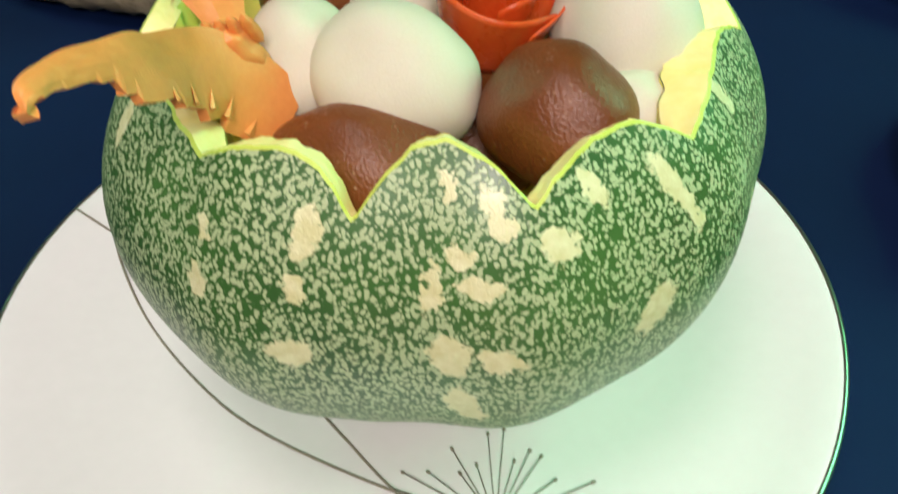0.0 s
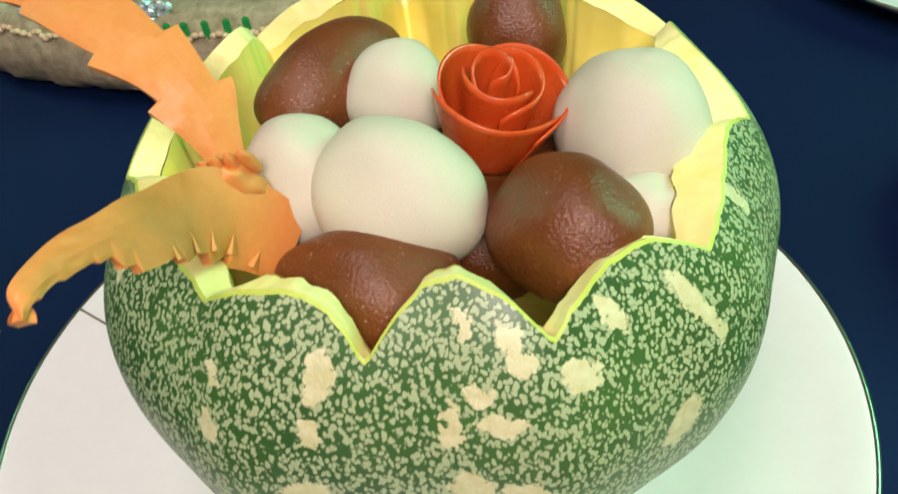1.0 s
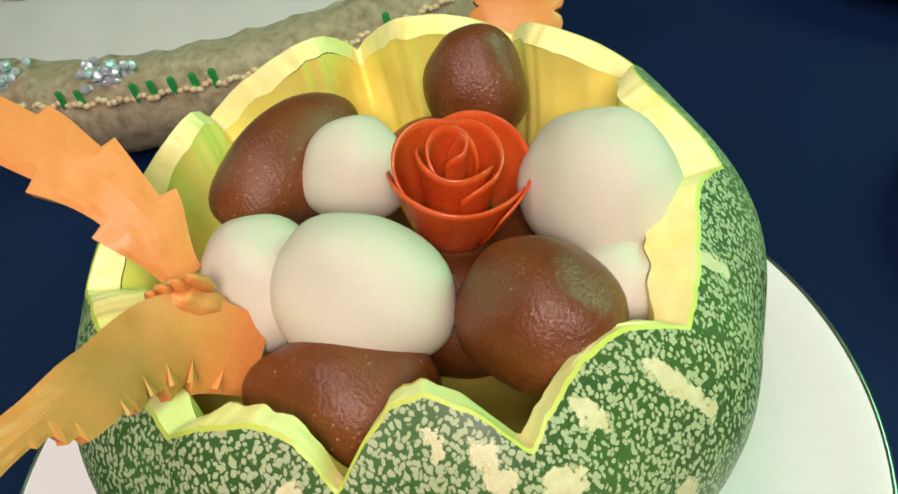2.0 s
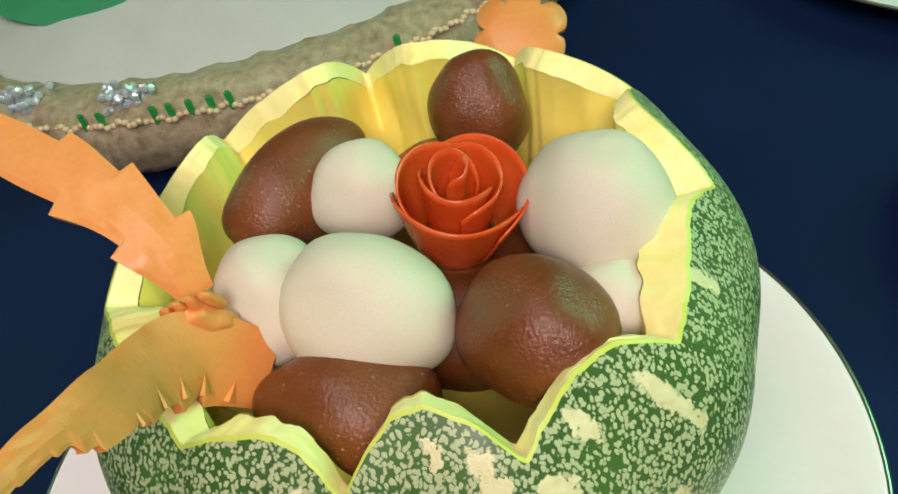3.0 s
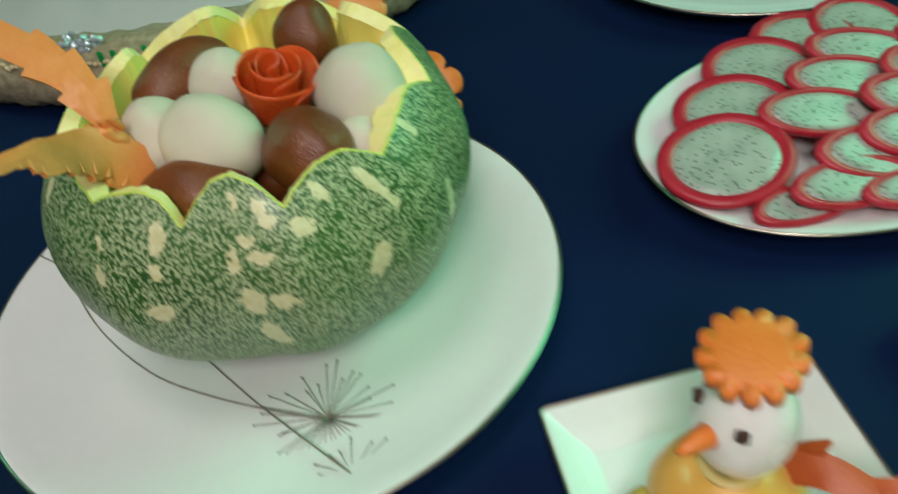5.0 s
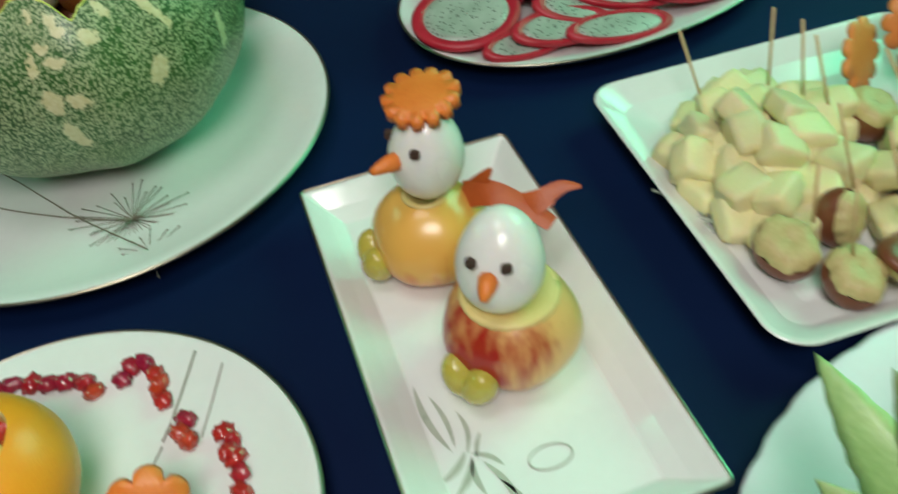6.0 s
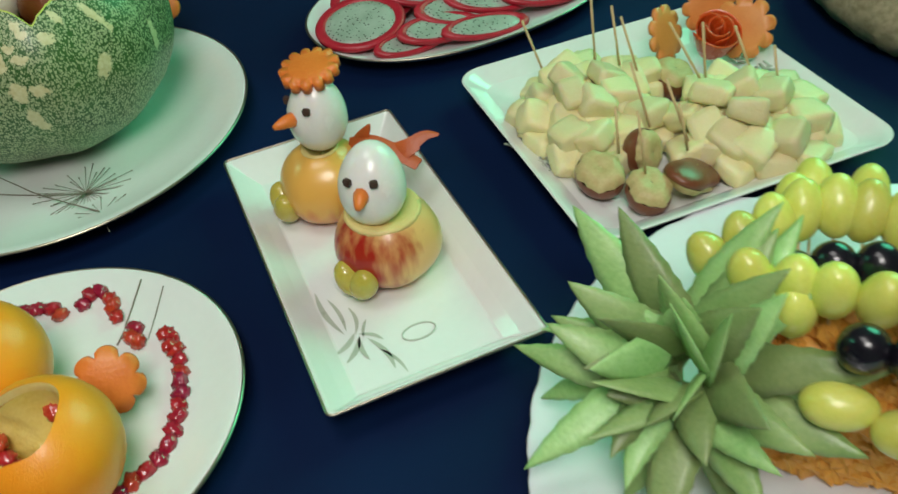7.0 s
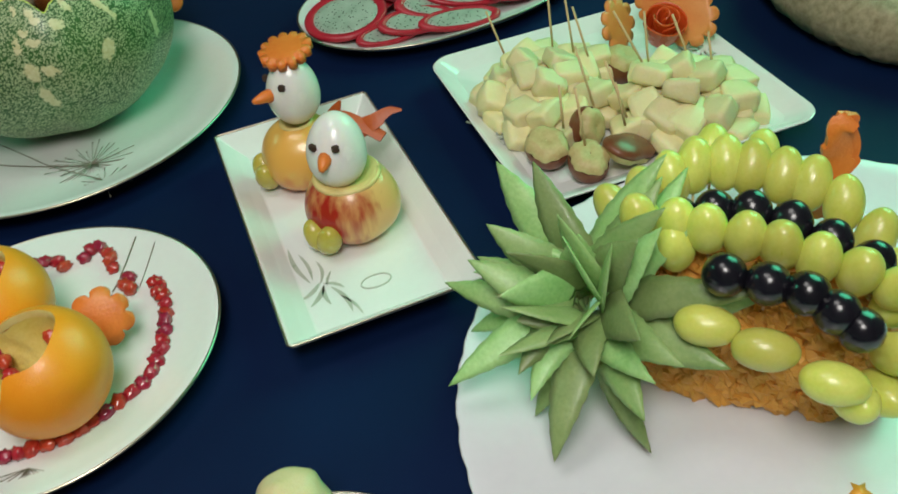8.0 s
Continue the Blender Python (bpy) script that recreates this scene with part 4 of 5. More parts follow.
def orange_cup(at, r, tilt, bearing, label):
    """Orange with a wedge mouth cut into it: peel, pith edge and pulp."""
    ob = thing("cut_orange", at, label, "orange", "oranges on the plate")
    up = Vector(tilt).normalized()
    along = Vector((0.85, 0.33, 0.38))
    along = (along - up * along.dot(up)).normalized()
    ob.matrix_basis = Matrix.Translation(at) @ Matrix((along, up.cross(along), up)).transposed().to_4x4()
    n, k = 72, 40

    def lip(a):
        return math.radians(45 + 16 * math.cos(2 * a) + 3 * math.sin(5 * a))
    pv, pf, ev, ef, iv, jf = [], [], [], [], [], []
    for i in range(n):
        a = 2 * math.pi * i / n
        for j in range(k + 1):
            p = lip(a) + (math.pi - lip(a)) * j / k
            s = r * (1 + 0.015 * noise.noise(Vector((math.sin(p) * math.cos(a), math.sin(p) * math.sin(a), math.cos(p))) * 2))
            pv.append((s * math.sin(p) * math.cos(a), s * math.sin(p) * math.sin(a), s * math.cos(p) * 0.94))
        for j in range(4):
            s = r * (1 - 0.042 * j)
            p = lip(a) + 0.02 * j
            ev.append((s * math.sin(p) * math.cos(a), s * math.sin(p) * math.sin(a), s * math.cos(p) * 0.94 + 0.0006 * (j in (1, 2))))
        for j in range(13):
            s = j / 12
            q = r * 0.874 * math.sin(lip(a) + 0.06) * (1 - s)
            z = r * 0.874 * math.cos(lip(a) + 0.06) * 0.94 - r * 0.75 * (1 - (1 - s) ** 2.2)
            z += 0.0016 * noise.noise(Vector((math.cos(a) * 4, math.sin(a) * 4, s * 5)))
            iv.append((q * math.cos(a), q * math.sin(a), z))
    for i in range(n):
        q = (i + 1) % n
        for vs, fs, w in ((pv, pf, k + 1), (ev, ef, 4), (iv, jf, 13)):
            for j in range(w - 1):
                fs.append((i * w + j, i * w + j + 1, q * w + j + 1, q * w + j))
    part("peel", (pv, pf), M_ORANGE, ob, "bright orange peel")
    part("pith", (ev, ef), M_PITH, ob, "pale pith edge")
    part("pulp", (iv, jf), M_PULP, ob, "hollowed yellow pulp")
    return ob


orange_cup((0.0955, -0.134, 0.0450), 0.0405, (-0.46, -0.30, 0.82), 0, "orange with a wedge cut out holding pomegranate seeds")
orange_cup((0.050, -0.058, 0.0450), 0.0400, (-0.36, -0.34, 0.82), 0, "smaller cut orange with pomegranate seeds inside")

flower = thing("carrot_flower", (0.120, -0.078, 0.008), "orange carrot slice cut as a flower against the orange", "garnish")
part("petal_ring", cut_flower(0.0205, 7, 0.006, 0.12, 1), M_CARROT_DARK, flower, m=pose(0.0, 0.0, 0.022, 55, 0, 8))
part("petal_ring", cut_flower(0.012, 5, 0.005, 0.2, 6), M_CARROT_DARK, flower, m=pose(-0.014, 0.004, 0.012, 60, 0, 30))


def seed_mesh(seed):
    v, f = ovoid(0.0050, 0.0064, 0.0044, 0.40, 2.2, seed, 0.14, 16, 10)
    return mesh_of("pomegranate_seed", v, f, M_POM)


seed_shapes = [seed_mesh(i) for i in range(4)]


def pom_seed(at, k):
    rnd = random.Random(k)
    ob = part("pomegranate_seed", seed_shapes[k % 4], M_POM, m=pose(*at, rnd.uniform(0, 60), rnd.uniform(0, 60), rnd.uniform(0, 360)))
    tagged(ob, "glossy dark red pomegranate seed", "seed", "pomegranate seeds on the plate")


count = 0
for line, step in ((((0.022, 0.024, 0), (0.037, 0.024, 0), (0.052, 0.022, 0), (0.068, 0.020, 0), (0.078, 0.010, 0)), 0.0095), (((0.090, 0.016, 0), (0.100, 0.025, 0), (0.110, 0.012, 0), (0.113, -0.003, 0)), 0.0088),
                   (((0.126, -0.017, 0), (0.124, -0.030, 0), (0.134, -0.031, 0)), 0.0090),
                   (((0.146, -0.029, 0), (0.153, -0.046, 0), (0.155, -0.065, 0), (0.155, -0.088, 0), (0.154, -0.104, 0), (0.147, -0.122, 0), (0.136, -0.134, 0), (0.124, -0.143, 0), (0.110, -0.152, 0), (0.095, -0.160, 0), (0.069, -0.162, 0), (0.042, -0.162, 0)), 0.0088)):
    pts = glide(line, 200)
    run = step
    for a, b in zip(pts, pts[1:]):
        run += (b - a).length
        if run >= step:
            run = 0
            d = math.hypot(b.x - POM[0], b.y - POM[1])
            z = 0.0105 + max(0, d - 0.088) * 0.16
            w = 0.0016 * noise.noise(Vector((count * 1.7, 0, 0)))
            pom_seed((b.x + w, b.y - w, z), count)
            if line[0][0] == 0.146 and count % 9 == 0 and b.y > -0.105:
                count += 1
                pom_seed((b.x - 0.004, b.y + 0.003, z + 0.002), count)
            count += 1
for k, (x, y, z) in enumerate(((0.064, -0.126, 0.060), (0.071, -0.123, 0.060), (0.067, -0.133, 0.058), (0.075, -0.130, 0.057), (0.078, -0.137, 0.052), (0.081, -0.143, 0.049), (0.085, -0.147, 0.047), (0.060, -0.132, 0.061), (0.104, -0.120, 0.060),
                               (0.058, -0.044, 0.066), (0.050, -0.046, 0.066), (0.064, -0.046, 0.064))):
    pom_seed((x, y, z), 200 + k)


# ---- the square plate of fruit cubes ----
SQ, SQ_TURN = (0.5310, 0.0815), 7.5
square = corner_dish("square_plate", SQ, SQ_TURN, 0.1235, 0.1235, 0.022,
                     [(0.040, 0.0075), (0.036, 0.0078), (0.018, 0.013), (0.004, 0.0215), (0.001, 0.0228), (0.0, 0.0222), (0.0008, 0.0205), (0.018, 0.009), (0.036, 0.003), (0.040, 0.0002)],
                     "square white plate with rounded corners and leaf print", gilt=False)


def sprig(parent, x, y, turn, size):
    shapes = []
    t = radians(turn)
    for i in range(5):
        b = i * size * 0.22
        for s in (-1, 1):
            p = [(b, 0), (b + size * 0.10, s * size * 0.14), (b + size * 0.16, s * size * 0.30)]
            shapes.append(tube([(x + q[0] * math.cos(t) - q[1] * math.sin(t), y + q[0] * math.sin(t) + q[1] * math.cos(t), 0.0155) for q in p], 0.0011, 4))
    shapes.append(tube([(x, y, 0.0150), (x + size * math.cos(t), y + size * math.sin(t), 0.0155)], 0.0011, 4))
    part("print", join(shapes), M_PRINT_PALE, parent, "grey-green leaf sprig printed on the glaze")


sprig(square, -0.098, 0.020, 200, 0.024)
sprig(square, -0.092, -0.008, 215, 0.024)
sprig(square, 0.092, 0.030, 40, 0.03)
sprig(square, 0.098, 0.008, 20, 0.025)


def cube_mesh(seed):
    """A soft, unevenly cut chunk: blunt corners, hollow faces."""
    rnd = random.Random(seed)
    bm = bmesh.new()
    bmesh.ops.create_cube(bm, size=2)
    bmesh.ops.subdivide_edges(bm, edges=bm.edges[:], cuts=4, use_grid_fill=True)
    sx, sy, sz = rnd.uniform(0.0120, 0.0165), rnd.uniform(0.0100, 0.0135), rnd.uniform(0.0075, 0.0105)
    skew, slope = rnd.uniform(-0.35, 0.35), rnd.uniform(-0.35, 0.35)
    for vtx in bm.verts:
        c = vtx.co
        n = (abs(c.x) ** 7 + abs(c.y) ** 7 + abs(c.z) ** 7) ** (1 / 7)
        c = c / n
        bump = 1 + 0.10 * noise.noise(c * 0.9 + Vector((seed * 7.1, 3, 1))) + 0.035 * noise.noise(c * 3.0 + Vector((2, seed * 3.3, 0)))
        c = Vector((c.x + skew * c.z * 0.5, c.y * (1 + slope * 0.5 * c.x), c.z * (1 + slope * 0.5 * c.y))) * bump
        vtx.co = (c.x * sx, c.y * sy, c.z * sz)
    me = bpy.data.meshes.new("fruit_cube")
    bm.to_mesh(me)
    bm.free()
    me.materials.append(M_MELON)
    me.polygons.foreach_set("use_smooth", [True] * len(me.polygons))
    return me


cubes = [cube_mesh(i) for i in range(11)]
rnd = random.Random(11)
heap = []
for (cx, cy), (ra, rb), turn in (((0.482, 0.090), (0.056, 0.066), -20), ((0.577, 0.035), (0.056, 0.054), 15)):
    t = radians(turn)
    for layer, (reach, gap, tries) in enumerate(((1.0, 0.0165, 700), (0.84, 0.0165, 500), (0.45, 0.0200, 150))):
        for k in range(tries):
            a, q = rnd.uniform(0, 2 * math.pi), math.sqrt(rnd.random()) * reach
            x, y = q * math.cos(a) * ra, q * math.sin(a) * rb
            at = Vector((cx + x * math.cos(t) - y * math.sin(t), cy + x * math.sin(t) + y * math.cos(t), 0.0175 + 0.0125 * layer + rnd.uniform(-0.001, 0.003)))
            if (at.x - 0.535) ** 2 + (at.y - 0.075) ** 2 < 0.017 ** 2 or any((at - h).length < gap * (1.0 if abs(at.z - h.z) < 0.008 else 0.62) for h in heap):
                continue
            heap.append(at)
            tip = 20 + 8 * layer
            ob = part("fruit_cube", cubes[rnd.randrange(11)], M_MELON, m=pose(*at, rnd.uniform(-tip, tip), rnd.uniform(-tip, tip), rnd.uniform(0, 180)))
            tagged(ob, "pale cream fruit cube heaped on the square plate", "fruit piece", "fruit cubes on the square plate")


def toothpick(foot, top, label="thin wooden toothpick stuck into the fruit"):
    a, b = Vector(foot), Vector(top)
    shape = tube([a - b + b, a + (b - a) * 0.5, b], 0.0010, 7, lambda s: 1.0)
    tagged(part("toothpick", shape, M_WOOD), label, "toothpick", "toothpicks in the fruit")


for foot, top in (((0.459, 0.150, 0.030), (0.449, 0.170, 0.068)), ((0.500, 0.140, 0.035), (0.500, 0.150, 0.085)), ((0.512, 0.118, 0.040), (0.510, 0.132, 0.085)), ((0.520, 0.100, 0.040), (0.512, 0.118, 0.082)),
                  ((0.556, 0.060, 0.042), (0.536, 0.085, 0.088)), ((0.560, 0.066, 0.040), (0.560, 0.080, 0.085)), ((0.590, 0.050, 0.045), (0.578, 0.066, 0.085)), ((0.604, 0.040, 0.042), (0.602, 0.050, 0.072)),
                  ((0.478, -0.014, 0.036), (0.474, -0.006, 0.082)), ((0.470, 0.014, 0.036), (0.470, 0.022, 0.070)), ((0.520, 0.010, 0.036), (0.508, 0.026, 0.080)), ((0.515, 0.000, 0.036), (0.509, 0.006, 0.072)), ((0.500, 0.030, 0.040), (0.492, 0.050, 0.084))):
    toothpick(foot, top)


def brown_piece(at, half, turn, seed):
    ob = thing("brown_fruit_piece", at, "cut piece of brown-skinned fruit with pale inside", "fruit piece", "brown fruit pieces on the square plate")
    ob.matrix_basis = pose(*at, *turn)
    prof = [(0.0004, -half[2])] + [(half[0] * math.cos(radians(d)), half[2] * math.sin(radians(d))) for d in range(-80, 20, 8)]
    w = lambda a, r: 1 + (half[1] / half[0] - 1) * math.sin(a) ** 2
    part("skin", lathe(prof, 40, w), M_DATE, ob, "smooth reddish brown skin")
    r, z = prof[-1]
    part("cut_face", lathe([(r, z), (r * 0.95, z + 0.0035), (r * 0.80, z + 0.0062), (r * 0.5, z + 0.0078), (r * 0.2, z + 0.0066), (0.0004, z + 0.006)], 40, lambda a, q: w(a, q) * (1 + 0.05 * math.sin(5 * a + seed) + 0.04 * math.sin(11 * a + 2 * seed))), M_DATE_FLESH, ob, "pale seedy cut face")


brown_piece((0.455, 0.010, 0.0235), (0.0165, 0.019, 0.015), (12, -10, 20), 1)
brown_piece((0.479, -0.018, 0.0230), (0.0155, 0.018, 0.015), (14, 6, 0), 2)
brown_piece((0.514, -0.012, 0.0240), (0.015, 0.027, 0.008), (155, 10, -60), 3)
brown_piece((0.492, 0.024, 0.0250), (0.014, 0.017, 0.014), (70, 20, 30), 4)
brown_piece((0.552, 0.106, 0.0250), (0.016, 0.018, 0.017), (8, 10, 0), 5)

orchid = thing("carrot_flower", (0.597, 0.142, 0.014), "frilled orange carrot petals round a red tomato centre", "garnish")
for i, (dx, dy, dz, rx, rz, r) in enumerate(((-0.036, 0.004, 0.028, 68, 40, 0.024), (0.030, -0.006, 0.024, 62, -42, 0.026), (0.012, 0.022, 0.034, 70, -10, 0.024))):
    part("petal_ring", cut_flower(r, 9, 0.004, 0.15, i + 10), M_CARROT, orchid, m=pose(dx, dy, dz, rx, 0, rz))
skin_rose("tomato_rose", (0.598, 0.132, 0.034), 0.024, (20, 0, 0), M_TOMATO, "dark red tomato rose amid carrot petals", 4, 7)


# ---- the dragon fruit platter ----
dragon = round_plate("oval_platter", (0.440, 0.350), 0.148, 0.011, "oval white glass platter with a gilt rim holding dragon fruit", wave=lambda a, r: (abs(math.cos(a - 0.28) / 1.08) ** 2.2 + abs(math.sin(a - 0.28) / 0.75) ** 2.2) ** (-1 / 2.2))


def dragon_slice(at, r, turn, squash=1.0):
    ob = thing("dragon_fruit_slice", at, "round dragon fruit slice with seedy white flesh and magenta rind", "fruit slice", "dragon fruit slices on the platter")
    ob.matrix_basis = pose(*at, *turn)
    w = lambda a, q: 1 / math.sqrt(math.cos(a) ** 2 + (math.sin(a) / squash) ** 2)
    part("flesh", lathe([(0.0004, 0.0040), (r * 0.60, 0.0041), (r * 0.77, 0.0036), (r * 0.80, 0.0020)], 56, w), M_DRAGON, ob, "pale flesh full of tiny black seeds")
    part("rind", lathe([(r * 0.77, 0.0030), (r * 0.80, 0.0044), (r * 0.95, 0.0050), (r, 0.0030), (r * 0.99, 0.0), (r * 0.80, -0.003), (0.0004, -0.0035)], 56, w), M_DRAGON_SKIN, ob, "magenta rind")


for i, (x, y, z, r, rx, ry, rz, sq) in enumerate((
        (0.331, 0.303, 0.0260, 0.043, 10, -4, 10, 0.90), (0.352, 0.352, 0.0235, 0.043, 8, 0, 0, 0.92), (0.382, 0.396, 0.0235, 0.043, 8, 4, -6, 0.92), (0.422, 0.424, 0.0235, 0.042, 8, 6, -14, 0.9), (0.465, 0.438, 0.0235, 0.038, 8, 8, -22, 0.9),
        (0.398, 0.270, 0.0220, 0.042, 18, 6, 12, 0.42), (0.424, 0.292, 0.0245, 0.046, 20, 10, 6, 0.45), (0.455, 0.302, 0.0265, 0.046, 20, 10, 0, 0.45), (0.468, 0.334, 0.0285, 0.046, 20, 12, -6, 0.45), (0.490, 0.362, 0.0290, 0.044, 20, 12, -10, 0.5),
        (0.505, 0.296, 0.0235, 0.042, 18, 6, 0, 0.42), (0.520, 0.330, 0.0265, 0.042, 18, 6, -8, 0.45), (0.548, 0.352, 0.0270, 0.036, 16, 6, -12, 0.5),
        (0.368, 0.262, 0.0175, 0.036, 14, 4, 16, 0.40), (0.440, 0.262, 0.0185, 0.044, 16, 6, 8, 0.34), (0.400, 0.334, 0.0290, 0.044, 18, 10, 4, 0.45), (0.428, 0.366, 0.0300, 0.044, 18, 10, 0, 0.45), (0.452, 0.396, 0.0300, 0.044, 18, 10, -8, 0.45), (0.512, 0.400, 0.0270, 0.040, 16, 8, -14, 0.5))):
    dragon_slice((x, y, z), r, (rx, ry, rz), sq)

round_plate("serving_plate", (0.437, 0.632), 0.150, 0.014, "round white plate with gilt rim farther back on the cloth")


# ---- the pineapple with grapes ----
GP = (0.5450, -0.2570)
grape_plate = round_plate("scalloped_plate", GP, 0.216, 0.012, "large milky white plate with a finely scalloped edge", M_PLATE2, False, lambda a, r: (0.985 if math.cos(a) > 0 else 1.0) * (1 + (0.006 * abs(math.sin(24 * a)) - 0.004) * (r > 0.19)))
star = [(0.0062 * (1 if i % 2 else 0.5) * math.cos(i * math.pi / 5), 0.0062 * (1 if i % 2 else 0.5) * math.sin(i * math.pi / 5)) for i in range(10)]
part("print", slab(star, 0.0006, 0), M_STAR, grape_plate, "small orange star flower printed on the glaze", m=pose(0.520 - GP[0] + 0.002, -0.321 - GP[1], 0.0078))
part("print", tube(glide([(-0.060, -0.098, 0.0078), (-0.030, -0.088, 0.0078), (-0.006, -0.082, 0.0078), (0.006, -0.074, 0.0078)], 16), 0.0008, 5), M_PRINT_PALE, grape_plate, "grey twig printed on the glaze")

AX = radians(-33)
PU, PV = Vector((math.cos(AX), math.sin(AX), 0)), Vector((-math.sin(AX), math.cos(AX), 0))
PO = Vector((0.509, -0.221, 0.0))


def pineapple():
    ob = thing("pineapple_half", (PO.x, PO.y, 0.0075), "half pineapple laid cut side down with leafy green crown", "pineapple", turn=-33)
    v, f = [], []
    nu, nv = 46, 26
    for i in range(nu + 1):
        s = i / nu * 2 - 1
        u = 0.078 * s
        r = 0.035 * math.sqrt(max(0.02, 1 - abs(s) ** 3.2))
        for j in range(nv + 1):
            p = math.pi * j / nv
            q = r * (1 + 0.07 * noise.noise(Vector((u * 70, p * 3.2, 2))) + 0.03 * math.sin(12 * p + 3 * math.sin(u * 120)))
            v.append((u, q * math.cos(p), max(0.0002, q * math.sin(p) * 2.25)))
    for i in range(nu):
        for j in range(nv):
            a = i * (nv + 1) + j
            f.append((a, a + 1, a + nv + 2, a + nv + 1))
        f.append((i * (nv + 1), (i + 1) * (nv + 1), (i + 1) * (nv + 1) + nv, i * (nv + 1) + nv))
    f.append(tuple(range(nv + 1)))
    f.append(tuple(nu * (nv + 1) + j for j in range(nv + 1))[::-1])
    part("carved_flesh", (v, f), M_PINEAPPLE, ob, "rough orange-yellow carved flesh")
    rnd = random.Random(5)
    # crown: blades fan out round an axis that leans from the cut end towards the rim of the plate
    base = Vector((-0.082, -0.026, 0.050))
    axis = Vector((-0.22, -0.62, 0.70)).normalized()
    sx = axis.cross(Vector((0, 0, 1))).normalized()
    sy = sx.cross(axis)
    for i in range(44):
        ring = i / 43
        a = 2.39996 * i + rnd.uniform(-0.25, 0.25)
        lean = 0.30 + 0.95 * ring + rnd.uniform(-0.12, 0.12)
        length = 0.036 + 0.050 * min(1, ring * 1.5) + rnd.uniform(-0.016, 0.014)
        wide = 0.0102 + 0.0045 * rnd.random()
        bend = rnd.uniform(-0.026, 0.026)
        out = sx * math.cos(a) + sy * math.sin(a)
        d0 = (axis * math.cos(lean * 0.7) + out * math.sin(lean * 0.7)).normalized()
        curl = lean * rnd.uniform(1.30, 1.85)
        d1 = (axis * math.cos(curl) + out * math.sin(curl) + Vector((0, 0, -0.22))).normalized()
        p = base + axis * (0.026 * (1 - ring)) + out * 0.006
        rows = []
        for j in range(19):
            s = j / 18
            d = (d0 * (1 - s) + d1 * s).normalized()
            if j:
                p = p + d * length / 18
            side = axis.cross(out).normalized()
            nor = side.cross(d)
            w = wide * (0.55 + 0.45 * math.sin(math.pi * min(0.5, s * 1.4))) * (1 - s ** 2.6) + 0.0002
            spike = 1 + (0.09 if j % 2 else 0)
            pt = p + side * (bend * s * s)
            rows.append([pt + side * (w * q * spike) + nor * (0.24 * w * (q * q)) for q in (-1, -0.5, 0, 0.5, 1)])
        for row in rows:
            for q in row:
                q.z = max(q.z, 0.001)
        part("leaf", sheet(rows, 0.0006), M_LEAF, ob, "stiff grey-green crown blade")
    return ob


pineapple()
grape_green = [mesh_of("grape", *ovoid(0.0110, 0.0108, 0.0165, 0.03, 1.3, i, 0.04, 24, 16), M_GRAPE) for i in range(3)]
grape_black = [mesh_of("grape", *ovoid(0.0112, 0.0112, 0.0125, 0.03, 1.3, i, 0.02, 24, 16), M_GRAPE_BLACK) for i in range(3)]
rnd = random.Random(21)
